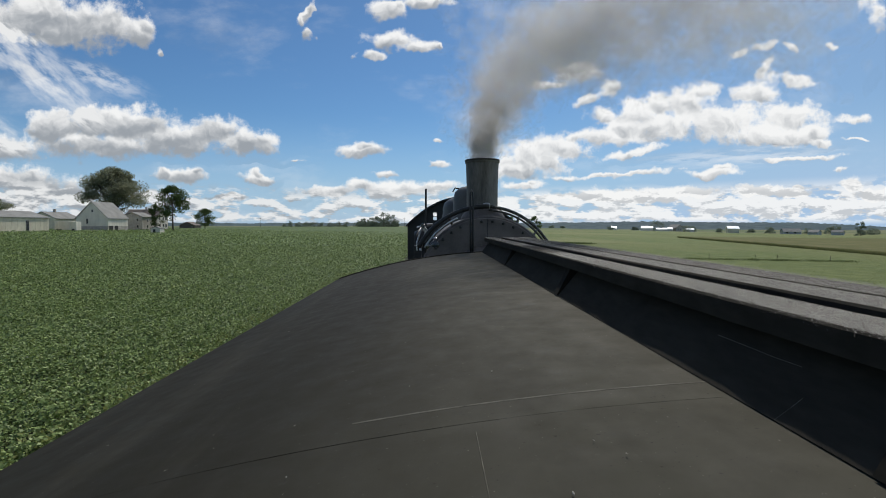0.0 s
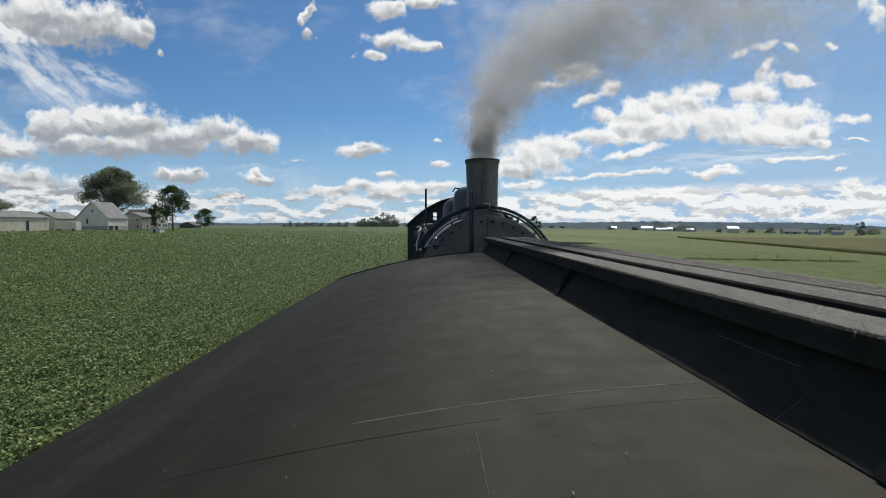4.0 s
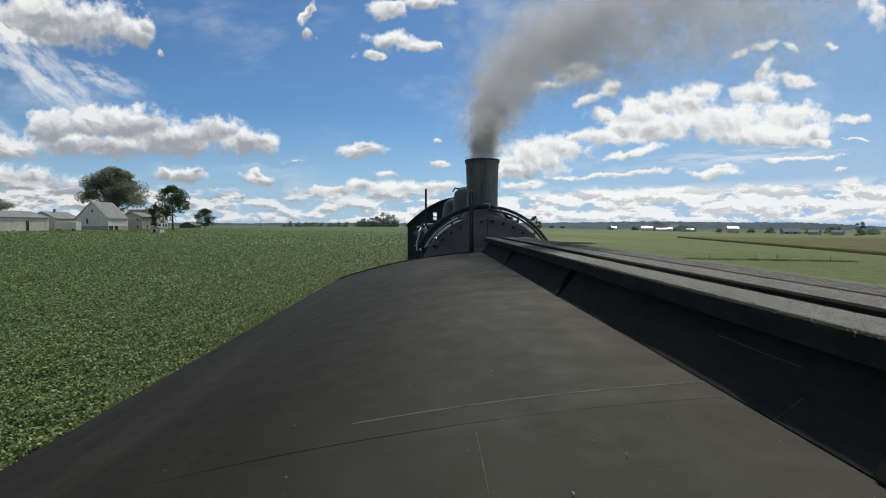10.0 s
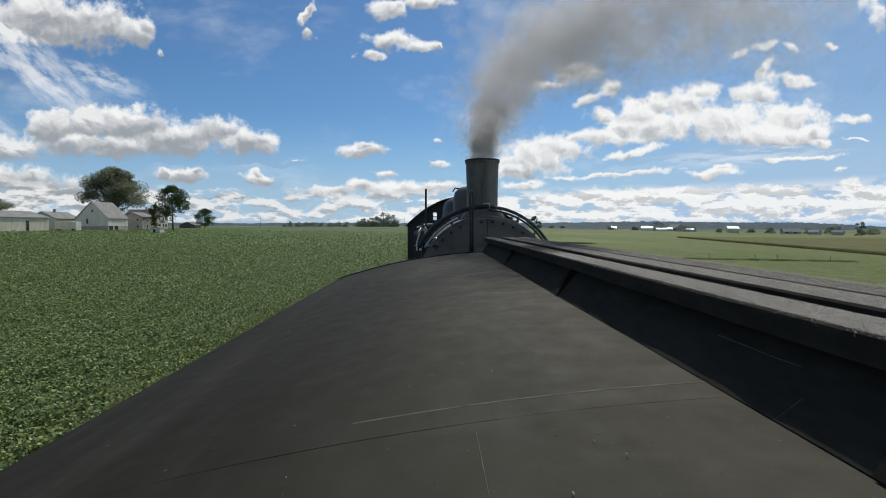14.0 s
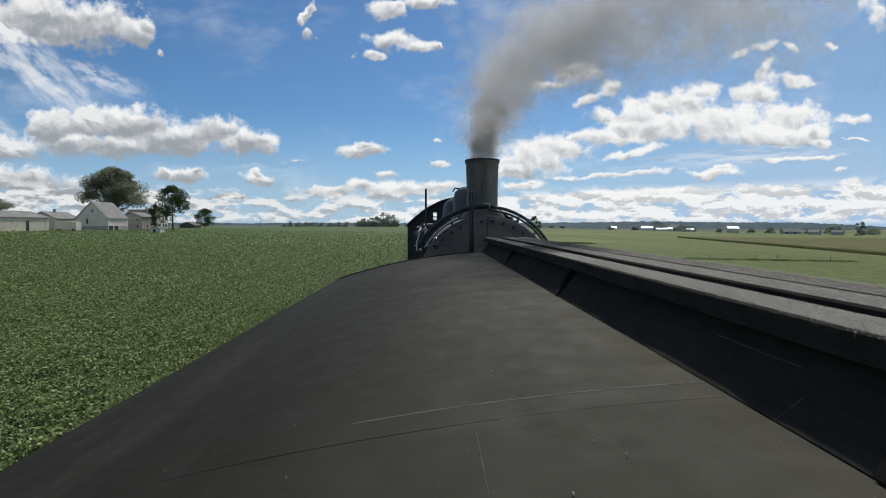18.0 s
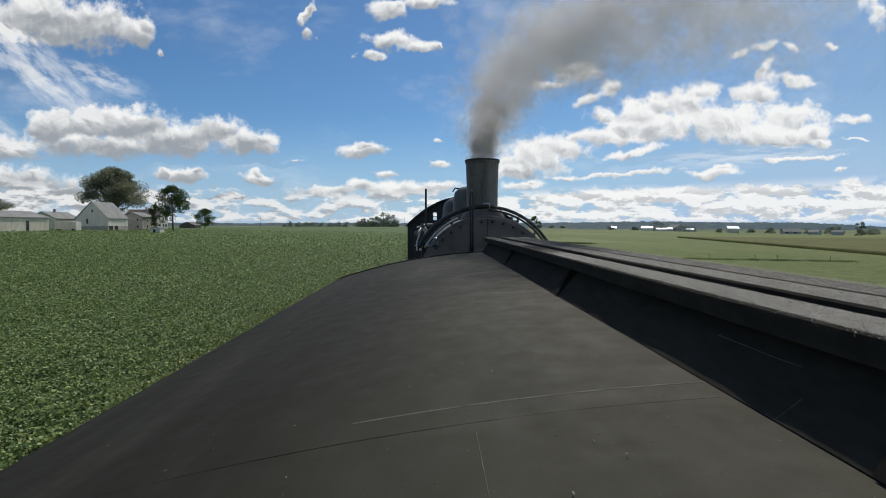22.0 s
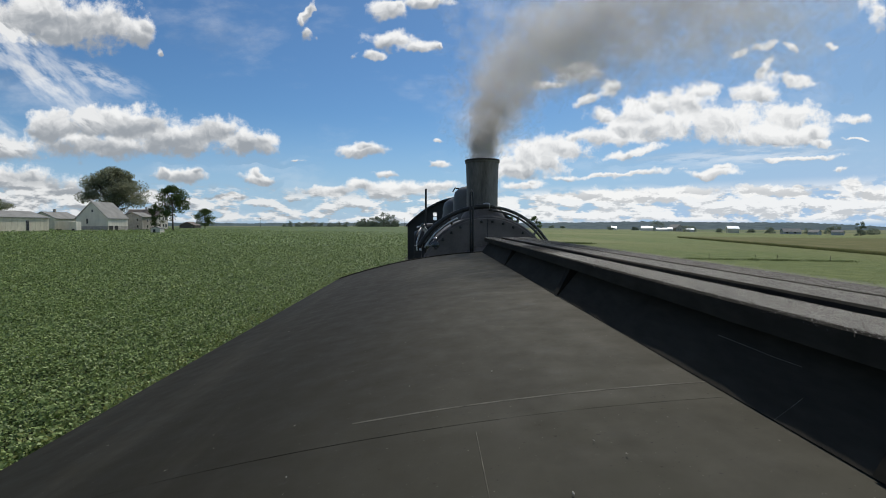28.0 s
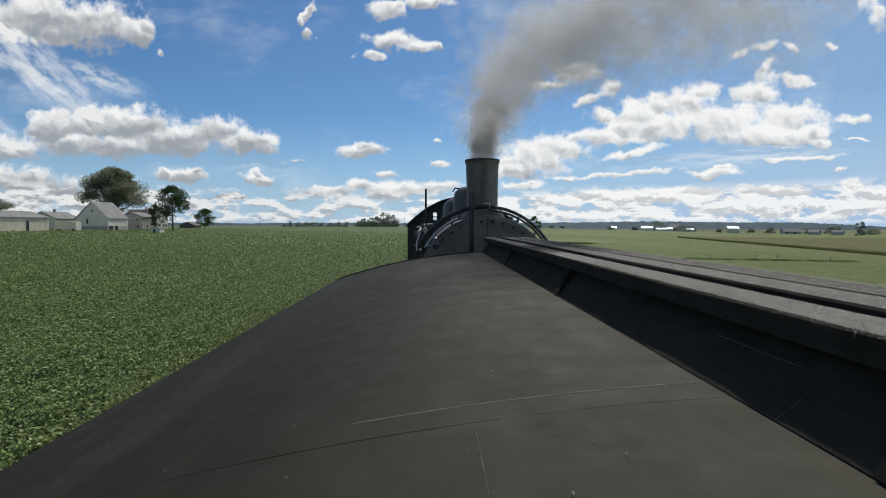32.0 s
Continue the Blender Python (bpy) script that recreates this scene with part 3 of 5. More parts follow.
def arc_sheet(x0, x1, y0, y1, raise_, thick, nx=24, ny=1, dents=0.0, skew=0.0):
    """A piece of arched sheet with a top, an underside and edges."""
    bm = bmesh.new()
    top, low = [], []
    for j in range(ny + 1):
        y = y0 + (y1 - y0) * j / ny
        rt, rl = [], []
        for i in range(nx + 1):
            x = x0 + (x1 - x0) * i / nx
            d = dents * (noise.noise((x * 1.6, y * 1.3, 2.0)) + 0.4 * noise.noise((x * 5, y * 4, 7.0))) if dents else 0.0
            ys = y + skew * (x - x0)
            rt.append(bm.verts.new((x, ys, roof_z(x) + raise_ + d)))
            rl.append(bm.verts.new((x, ys, roof_z(x) + raise_ - thick)))
        top.append(rt)
        low.append(rl)
    for j in range(ny):
        for i in range(nx):
            bm.faces.new((top[j][i], top[j][i + 1], top[j + 1][i + 1], top[j + 1][i]))
            bm.faces.new((low[j][i], low[j + 1][i], low[j + 1][i + 1], low[j][i + 1]))
        bm.faces.new((top[j][0], top[j + 1][0], low[j + 1][0], low[j][0]))
        bm.faces.new((top[j][nx], low[j][nx], low[j + 1][nx], top[j + 1][nx]))
    for j in (0, ny):
        for i in range(nx):
            bm.faces.new((top[j][i], low[j][i], low[j][i + 1], top[j][i + 1]))
    bmesh.ops.recalc_face_normals(bm, faces=bm.faces)
    return bm


def build_car():
    car = thing("railway_car", CAR_X, 0, 0, "black railway car with an arched tarred roof and running board", "railway car")
    roof = part("roof", arc_sheet(-HALF, HALF, BACK, FRONT, 0, 0.035, 40, 90, 0.0012), ROOF, car, "arched roof of dull black tarred sheet", smooth=True)
    roof.data.set_sharp_from_angle(angle=radians(40))
    # a lapped joint across the roof: worn pale lip, dark groove behind it, and a crease along the sheet
    part("lap_strip", arc_sheet(-1.30, -0.225, 0.690, 0.766, 0.0003, 0.008, 40, 1, 0.0, 0.02), ROOF, roof)
    part("sheet_seam", arc_sheet(-0.80, -0.225, 0.766, 0.7715, 0.0006, 0.008, 30, 1, 0.0, 0.02), SEAM, roof, "worn pale lip of the lapped sheet")
    part("crease", arc_sheet(-0.6120, -0.6110, 0.46, 0.672, 0.0003, 0.006, 1, 8), SEAM, roof)
    part("sheet_seam", arc_sheet(-HALF, HALF, -1.503, -1.497, 0.0004, 0.008, 30, 1), ROOF, roof)
    part("end_fascia", arc_sheet(-HALF + 0.02, HALF - 0.02, FRONT + 0.002, FRONT + 0.03, -0.012, 0.10, 40, 1), BLACK, roof)
    part("end_lip", arc_sheet(-HALF + 0.01, HALF - 0.01, FRONT - 0.05, FRONT - 0.002, 0.008, 0.007, 40, 1), PLANK, roof)
    for s in (-1, 1):
        x = s * (HALF + 0.006)
        part("drip_rail", block(x - 0.006, x + 0.006, BACK, FRONT - 0.05, roof_z(HALF) - 0.045, roof_z(HALF) - 0.004, 0.003), ROOF, roof)
    # body below the roof
    for s in (-1, 1):
        w = part("side_wall", block(s * 1.42 - 0.04, s * 1.42 + 0.04, BACK + 0.9, FRONT - 0.8, 1.25, roof_z(1.40) - 0.05), BLACK, car)
        for k in range(5):
            y = BACK + 2.0 + k * 1.75
            part("window_pane", block(s * 1.463 - 0.004, s * 1.463 + 0.004, y - 0.35, y + 0.35, 2.5, 3.4, 0.002), GLASS, w)
    for y in (BACK + 0.94, FRONT - 0.84):
        part("end_wall", block(-1.38, 1.38, y - 0.04, y + 0.04, 1.25, roof_z(1.38) - 0.06), BLACK, car)
    part("floor_frame", block(-1.45, 1.45, BACK + 0.1, FRONT - 0.1, 1.05, 1.24, 0.02), BLACK, car)
    for cy in (BACK + 2.4, FRONT - 2.4):
        truck = part("truck_frame", block(-0.95, 0.95, cy - 1.2, cy + 1.2, 0.82, 1.04, 0.02), BLACK, car)
        for dy in (-0.85, 0.85):
            for s in (-1, 1):
                part("wheel", lathe(((0.03, -0.07), (0.42, -0.07), (0.42, 0.04), (0.45, 0.05), (0.45, 0.07), (0.03, 0.07)), 28, "x", (s * 0.77, cy + dy, 0.952)), RUST, truck)
    # running board: three planks on saddles along the crown
    top, th = EYE_Z - 0.119, 0.036
    # boards added along both sides, black in place of the shade under the planks
    for s in (-1, 1):
        bm = bmesh.new()
        prof = ((s * 0.148, top - th + 0.001), (s * 0.130, top - th + 0.001), (s * 0.205, roof_z(0.205) + 0.002), (s * 0.229, roof_z(0.229) + 0.002))
        ends = [[bm.verts.new((px, y, pz)) for px, pz in prof] for y in (BACK + 0.1, FRONT - 0.03)]
        bm.faces.new(ends[0])
        bm.faces.new(ends[1][::-1])
        for k in range(4):
            bm.faces.new((ends[0][k], ends[1][k], ends[1][(k + 1) % 4], ends[0][(k + 1) % 4]))
        bmesh.ops.recalc_face_normals(bm, faces=bm.faces)
        part("shade_board", bm, SOOT_AND_SHADE, car, "black board in place of the shade under the running board")
    for x0, x1 in ((-0.195, -0.101), (-0.037, 0.066), (0.078, 0.190)):
        bm = bmesh.new()
        rng = random.Random(int(x0 * 1000))
        ny, rows = 160, []
        for j in range(ny + 1):
            y = BACK + (FRONT - BACK) * j / ny
            w0, w1 = rng.uniform(-0.0025, 0.0025), rng.uniform(-0.0025, 0.0025)
            dz = 0.003 * noise.noise((x0 * 9, y * 1.1, 1.0))
            rows.append([bm.verts.new(p) for p in ((x0 + w0, y, top - th + dz), (x1 + w1, y, top - th + dz), (x1 + w1, y, top - 0.004 + dz), (x1 + w1 - 0.004, y, top + dz), (x0 + w0 + 0.004, y, top + dz), (x0 + w0, y, top - 0.004 + dz))])
        for a, b in zip(rows, rows[1:]):
            for k in range(6):
                bm.faces.new((a[k], a[(k + 1) % 6], b[(k + 1) % 6], b[k]))
        bm.faces.new(rows[0])
        bm.faces.new(rows[-1][::-1])
        bmesh.ops.recalc_face_normals(bm, faces=bm.faces)
        part("plank", bm, SOOT_AND_SHADE, car, "weathered plank crusted with cinders")
    # saddles under the planks, a little proud of the shade boards
    y = FRONT - 1.53
    for k in range(8):
        yk = y - 1.31 * k
        bm = bmesh.new()
        prof = ((-0.184, top - th - 0.002), (-0.150, top - th - 0.002), (-0.210, roof_z(0.21) + 0.004), (-0.2325, roof_z(0.2325) + 0.004))
        ends = [[bm.verts.new((px, yy, pz)) for px, pz in prof] for yy in (yk - 0.022, yk + 0.022)]
        bm.faces.new(ends[0])
        bm.faces.new(ends[1][::-1])
        for i in range(4):
            bm.faces.new((ends[0][i], ends[1][i], ends[1][(i + 1) % 4], ends[0][(i + 1) % 4]))
        bmesh.ops.recalc_face_normals(bm, faces=bm.faces)
        part("saddle", bm, PLANK, car, "blackened wooden saddle under the planks")
    part("splinter", tube([(-0.1785, 0.640, EYE_Z - 0.1900), (-0.1792, 0.69, EYE_Z - 0.1910), (-0.1788, 0.733, EYE_Z - 0.1908), (-0.1786, 0.834, EYE_Z - 0.1904)], 0.00026, 5, tip=0.00036), GRIT, car, "pale splinter of bare wood")
    part("splinter", tube([(-0.2285, 0.6187, EYE_Z - 0.2528), (-0.215, 0.612, EYE_Z - 0.2365), (-0.2024, 0.606, EYE_Z - 0.2205)], 0.00024, 5, tip=0.00030), GRIT, car, "pale splinter of bare wood")
    rg = np.random.default_rng(77)
    n = 420
    gx, gy = -0.25 - 1.2 * rg.random(n), 0.45 + 3.9 * rg.random(n) ** 1.8
    gz = np.array([roof_z(v) for v in gx]) + 0.0035
    tri = rg.normal(0, 1, (n, 3, 3)) * np.array((1, 1, 0.15)) * (0.0005 + 0.0013 * rg.random(n) ** 3)[:, None, None]
    ob = part_arrays("roof_grit", (np.stack((gx, gy, gz), -1)[:, None] + tri).reshape(-1, 3), np.arange(n * 3).reshape(-1, 3), GRIT, car)
    tagged(ob, "scattered pale grit on the roof", kind="stuff")
    # a few larger flakes of ash near the joint
    for fx, fy, fs in ((-0.527, 0.490, 0.0045), (-0.700, 0.500, 0.0040), (-0.560, 0.925, 0.0040), (-0.90, 0.80, 0.0028), (-0.86, 0.62, 0.0030), (-0.47, 0.60, 0.0026)):
        bm = bmesh.new()
        bmesh.ops.create_icosphere(bm, subdivisions=1, radius=fs * 0.6, matrix=Matrix.Translation((fx, fy, roof_z(fx) + 0.003)) @ Matrix.Rotation(fx * 9, 4, "Z") @ Matrix.Diagonal((1.6, 0.5, 0.45, 1)))
        part("ash_flake", bm, GRIT, car, "pale flake of ash on the roof")
    # bent grab iron at the end of the roof
    gx, gy = 0.352 - CAR_X + 0.004, FRONT + 0.05
    part("grab_iron", tube([(gx - 0.010, gy, CROWN - 0.30), (gx - 0.010, gy, EYE_Z - 0.05), (gx - 0.014, gy, EYE_Z + 0.22), (gx - 0.013, gy, EYE_Z + 0.30), (gx - 0.004, gy, EYE_Z + 0.323), (gx + 0.008, gy, EYE_Z + 0.305), (gx + 0.014, gy, EYE_Z + 0.22), (gx + 0.012, gy, EYE_Z - 0.05), (gx + 0.012, gy, CROWN - 0.30)], 0.0098, 10), BLACK, car, "bent black grab iron", smooth=True)
    # cinders: a crust of small grains on the planks
    rng = np.random.default_rng(11)
    n = 280000
    gy = 0.35 + (FRONT - 0.4) * rng.random(n) ** 1.7
    px = rng.choice(3, n, p=(0.36, 0.36, 0.28))
    lo, hi = np.array((-0.193, -0.035, 0.080))[px], np.array((-0.103, 0.064, 0.189))[px]
    gx = lo + (hi - lo) * rng.random(n)
    # some cling to the worn edge of the nearest plank
    edge = rng.random(n) < 0.015
    gx = np.where(edge, -0.1962 + 0.004 * rng.random(n), gx)
    size = 0.0004 + 0.0007 * rng.random(n) ** 2.5
    heap = 0.006 * (px == 2) * ((gx - 0.08) / 0.11) ** 2
    base = np.stack((gx, gy, np.full(n, top + 0.001) + heap * rng.random(n) - edge * 0.009 * rng.random(n) ** 2), -1)
    tet = np.array(((1, 0, -0.4), (-0.5, 0.87, -0.4), (-0.5, -0.87, -0.4), (0, 0, 0.9)))
    jit = (tet * (1, 1, 0.6))[None] + rng.normal(0, 0.22, (n, 4, 3))
    verts = (base[:, None] + jit * size[:, None, None]).reshape(-1, 3)
    k = np.arange(n)[:, None] * 4
    faces = np.concatenate([k + np.array(f) for f in ((0, 1, 3), (1, 2, 3), (2, 0, 3))])
    ob = part_arrays("cinder_crust", verts, faces, CINDER, car)
    tagged(ob, "grey coal cinders strewn on the planks", kind="stuff")


build_car()


# ---------------------------------------------------------------- the locomotive, smokebox towards the car
def build_locomotive():
    X = 0.80
    loco = thing("steam_locomotive", X, 0, 0, "black steam locomotive with tall grey chimney, coupled to the car", "locomotive", turn=0)
    face_y, R, cz = 7.65, 1.06, EYE_Z + 0.145 - 1.06
    box = part("smokebox", lathe(((R - 0.02, face_y - 0.02), (R, face_y), (R, face_y + 1.9)), 64, "y", (0.02, 0, cz)), SMOKEBOX, loco, "dull graphite-grey smokebox", smooth=True)
    box.data.set_sharp_from_angle(angle=radians(30))
    part("front_plate", lathe(((0.05, face_y - 0.05), (R - 0.05, face_y - 0.05), (R - 0.04, face_y - 0.04), (R - 0.04, face_y - 0.015)), 64, "y", (0.02, 0, cz)), SMOKEBOX, box, "riveted grey front plate")
    part("smokebox_door", lathe(((0.05, face_y - 0.13), (0.35, face_y - 0.125), (0.6, face_y - 0.09), (0.66, face_y - 0.052)), 48, "y", (0.02, 0, cz - 0.06)), SMOKEBOX, box, smooth=True)
    part("plate_joint", block(-0.004 + 0.03, 0.004 + 0.03, face_y - 0.056, face_y - 0.05, cz + 0.62, cz + R - 0.05), BLACK, box)
    bolt = None
    for k in range(36):
        a = 2 * math.pi * (k + 0.5) / 36
        if bolt is None:
            bolt = part("bolt", lathe(((0.024, 0.0), (0.024, -0.014), (0.014, -0.024), (0.002, -0.026)), 8, "y"), BLACK, box)
            ob = bolt
        else:
            ob = new("bolt", bolt.data)
            ob.parent = box
        ob.location = (0.02 + (R - 0.095) * math.cos(a), face_y - 0.05, cz + (R - 0.095) * math.sin(a))
    # chimney
    sy = 8.35
    base_z = cz + R + 0.022
    part("chimney", lathe(((0.24, base_z - 0.08), (0.262, base_z + 0.10), (0.263, base_z + 0.5), (0.276, base_z + 0.86), (0.287, base_z + 0.865), (0.292, base_z + 0.88), (0.292, base_z + 0.91), (0.283, base_z + 0.918), (0.25, base_z + 0.915), (0.24, base_z + 0.5)), 56, "z", (0.015, sy, 0)), STACK, loco, "tall grey iron chimney with a rolled rim", smooth=True).data.set_sharp_from_angle(angle=radians(35))
    part("chimney_rim", lathe(((0.284, base_z + 0.888), (0.293, base_z + 0.894), (0.295, base_z + 0.914), (0.286, base_z + 0.923), (0.252, base_z + 0.921), (0.245, base_z + 0.90)), 56, "z", (0.015, sy, 0)), BLACK, loco, "dark rolled rim of the chimney", smooth=True)
    part("chimney_saddle", lathe(((0.40, base_z - 0.14), (0.36, base_z - 0.02), (0.30, base_z + 0.06), (0.285, base_z + 0.11)), 40, "z", (0.03, sy, 0)), SMOKEBOX, loco, smooth=True)
    # boiler, domes
    part("boiler", lathe(((R - 0.02, 9.55), (R - 0.01, 11.0), (R + 0.06, 14.2)), 56, "y", (0.02, 0, cz)), BLACK, loco, smooth=True)
    for y in (10.3, 11.6, 12.9):
        part("boiler_band", lathe(((R + 0.012, y - 0.03), (R + 0.03, y - 0.03), (R + 0.03, y + 0.03), (R + 0.012, y + 0.03)), 56, "y", (0.02, 0, cz)), BLACK, loco)
    for y, r, top in ((9.95, 0.44, 0.78), (11.6, 0.62, 0.65)):
        zt = EYE_Z + top
        part("dome", lathe(((r + 0.12, cz + R - 0.2), (r + 0.02, cz + R + 0.02), (r, cz + R + 0.12), (r, zt - 0.26), (r * 0.93, zt - 0.13), (r * 0.72, zt - 0.04), (r * 0.35, zt - 0.005), (0.02, zt)), 40, "z", (0.03, y, 0)), DOME, loco, "rounded sooty dome", smooth=True)
    part("dome_lever", tube([(-0.42, 9.9, EYE_Z + 0.66), (-0.38, 9.85, EYE_Z + 0.73), (-0.30, 9.85, EYE_Z + 0.72)], 0.014, 8), PIPE, loco)
    # pipes arching over the smokebox
    def arch(r, a0, a1, y, n=22, squash=1.0):
        return [(0.02 + r * math.sin(radians(a0 + (a1 - a0) * i / n)), y, cz + r * math.cos(radians(a0 + (a1 - a0) * i / n)) * squash) for i in range(n + 1)]
    part("arch_pipe", tube(arch(R + 0.14, -62, 2, face_y + 0.05), 0.036, 12), BLACK, loco, "thick black pipe over the smokebox", smooth=True)
    part("arch_pipe", tube(arch(R + 0.15, 2, 66, face_y + 0.35), 0.026, 12), PIPE, loco, "oily pipe over the smokebox", smooth=True)
    part("arch_pipe", tube(arch(R + 0.09, 3, 60, face_y + 0.28), 0.017, 10), PIPE, loco, smooth=True)
    part("handrail", tube(arch(R + 0.055, -60, -24, face_y - 0.02), 0.014, 10), STEEL, loco, "bright steel handrail", smooth=True)
    part("handrail", tube(arch(R + 0.095, -58, -34, face_y + 0.02), 0.011, 10), PIPE, loco, smooth=True)
    for a in (-52, -30, 28, 46):
        px, pz = 0.02 + (R + 0.0) * math.sin(radians(a)), cz + R * math.cos(radians(a))
        qx, qz = 0.02 + (R + 0.14) * math.sin(radians(a)), cz + (R + 0.14) * math.cos(radians(a))
        part("pipe_clip", tube([(px, face_y + 0.2, pz), (qx, face_y + (0.05 if a < 0 else 0.35), qz)], 0.018, 8), BLACK, loco)
    part("pipe_union", lathe(((0.02, -0.05), (0.05, -0.05), (0.055, 0.0), (0.05, 0.05), (0.02, 0.05)), 12, "x", (0.04, face_y + 0.2, cz + R + 0.15)), STEEL, loco, "worn steel pipe joint")
    # lamp and fittings on the left of the smokebox
    lamp = part("marker_lamp", lathe(((0.02, -0.13), (0.09, -0.12), (0.125, -0.05), (0.13, 0.02), (0.10, 0.09), (0.05, 0.13), (0.02, 0.14)), 24, "z", (-0.78, 7.75, EYE_Z - 0.335)), LAMP, loco, "glossy black marker lamp", smooth=True)
    part("lens", lathe(((0.065, -0.14), (0.05, -0.155), (0.02, -0.165)), 20, "y", (-0.77, 7.75, EYE_Z - 0.31)), GLASS, lamp, smooth=True)
    part("valve_stem", tube([(-1.02, 8.0, EYE_Z - 0.42), (-0.99, 8.0, EYE_Z - 0.25), (-0.93, 8.0, EYE_Z - 0.14), (-0.97, 8.0, EYE_Z - 0.03)], 0.022, 8), STEEL, loco, "bright valve stem")
    part("valve_wheel", lathe(((0.05, -0.012), (0.075, -0.012), (0.075, 0.012), (0.05, 0.012)), 18, "z", (-1.0, 8.0, EYE_Z - 0.03)), STEEL, loco)
    part("feed_pipe", tube([(-0.90, 8.3, EYE_Z - 0.75), (-0.89, 8.3, EYE_Z - 0.35), (-0.82, 8.3, EYE_Z - 0.20), (-0.70, 8.3, EYE_Z - 0.05)], 0.025, 10), PIPE, loco, smooth=True)
    part("feed_pipe", tube([(-1.12, 9.0, EYE_Z - 0.7), (-1.12, 9.0, EYE_Z - 0.2), (-1.0, 9.4, EYE_Z - 0.02), (-0.85, 10.5, EYE_Z - 0.0)], 0.035, 10), BLACK, loco, smooth=True)
    part("valve_pipe", tube([(-1.076, 7.9, EYE_Z - 0.045), (-0.985, 7.9, EYE_Z - 0.02), (-1.04, 7.9, EYE_Z - 0.18), (-1.08, 7.9, EYE_Z - 0.30), (-1.07, 7.9, EYE_Z - 0.42)], 0.013, 8), STEEL, loco, "bright bent valve pipe")
    part("valve_pipe", tube([(-0.985, 7.9, EYE_Z - 0.022), (-0.92, 7.9, EYE_Z - 0.07), (-0.90, 7.9, EYE_Z - 0.14)], 0.012, 8), STEEL, loco)
    part("valve_nut", lathe(((0.005, -0.03), (0.035, -0.03), (0.04, 0.0), (0.035, 0.03), (0.005, 0.03)), 6, "y", (-0.985, 7.9, EYE_Z - 0.02)), PIPE, loco)
    part("drain_pipe", tube([(-1.00, 7.95, EYE_Z - 0.22), (-0.93, 7.9, EYE_Z - 0.30), (-0.93, 7.9, EYE_Z - 0.52)], 0.016, 8), PIPE, loco, smooth=True)
    part("lubricator", block(-1.13, -1.01, 8.05, 8.2, EYE_Z - 0.62, EYE_Z - 0.34, 0.015), BLACK, loco, "black lubricator box")
    pump = part("air_pump", lathe(((0.16, -0.9), (0.19, -0.88), (0.19, -0.5), (0.12, -0.46), (0.12, -0.36), (0.19, -0.32), (0.19, -0.04), (0.1, 0.0), (0.02, 0.01)), 24, "z", (-1.0, 9.9, EYE_Z - 0.1)), BLACK, loco, "black ribbed air pump", smooth=True)
    part("flag_staff", tube([(-0.934, 8.0, EYE_Z - 0.5), (-0.93, 8.0, EYE_Z + 0.58)], 0.0165, 8), BLACK, loco, "thin upright iron rod")
    # cab
    y0, y1, w, wall_top, roof_top = 14.2, 16.8, 1.55, EYE_Z - 0.02, EYE_Z + 0.80

    def cab_arc(i, n=24):
        a = math.pi * i / n
        return (-(w + 0.05) * math.cos(a), wall_top + (roof_top - wall_top) * math.sin(a) ** 2)
    roof = bmesh.new()
    rows = []
    for y in (y0 - 0.25, y1 + 0.4):
        rows.append([[roof.verts.new((cab_arc(i)[0], y, cab_arc(i)[1] - d)) for i in range(25)] for d in (0, 0.04)])
    for i in range(24):
        roof.faces.new((rows[0][0][i], rows[0][0][i + 1], rows[1][0][i + 1], rows[1][0][i]))
        roof.faces.new((rows[0][1][i], rows[1][1][i], rows[1][1][i + 1], rows[0][1][i + 1]))
        for r in rows:
            roof.faces.new((r[0][i], r[1][i], r[1][i + 1], r[0][i + 1]))
    bmesh.ops.recalc_face_normals(roof, faces=roof.faces)
    cab = part("cab_roof", roof, BLACK, loco, "arched black cab roof", smooth=True)
    cab.data.set_sharp_from_angle(angle=radians(40))
    # front wall of the cab, with a window on each side of the boiler
    front = bmesh.new()
    cols = []
    stops = sorted([-1.52 + 0.095 * k for k in range(33)] + [-0.82, -0.72, 0.72, 0.82])
    for xa in stops:
        crest = wall_top + (roof_top - wall_top) * (1 - (xa / (w + 0.05)) ** 2) - 0.03
        low, high = min(EYE_Z + 0.13, crest - 0.2), min(EYE_Z + 0.35, crest - 0.1)
        cols.append([[front.verts.new((xa, yy, z)) for z in (EYE_Z - 2.2, low, high, crest)] for yy in (y0 - 0.02, y0 + 0.04)])
    for xa, a, b in zip(stops, cols, cols[1:]):
        for k in range(3):
            if k == 1 and 0.71 < abs(xa + 0.03) < 0.81:
                continue
            for q in (0, 1):
                front.faces.new((a[q][k], b[q][k], b[q][k + 1], a[q][k + 1]))
    wall = part("cab_front_wall", front, BLACK, loco)
    for s in (-1, 1):
        part("window_bar", block(s * 0.77 - 0.06, s * 0.77 + 0.06, y0 - 0.01, y0 + 0.03, EYE_Z + 0.235, EYE_Z + 0.25), BLACK, wall)
    for s in (-1, 1):
        part("cab_side_wall", block(s * 1.53 - 0.03, s * 1.53 + 0.03, y0, y1, 1.4, EYE_Z - 0.75), BLACK, loco)
        part("cab_side_wall", block(s * 1.53 - 0.03, s * 1.53 + 0.03, y0, y0 + 0.5, EYE_Z - 0.75, wall_top + 0.02), BLACK, loco)
        part("cab_side_wall", block(s * 1.53 - 0.03, s * 1.53 + 0.03, y1 - 0.5, y1, EYE_Z - 0.75, wall_top + 0.02), BLACK, loco)
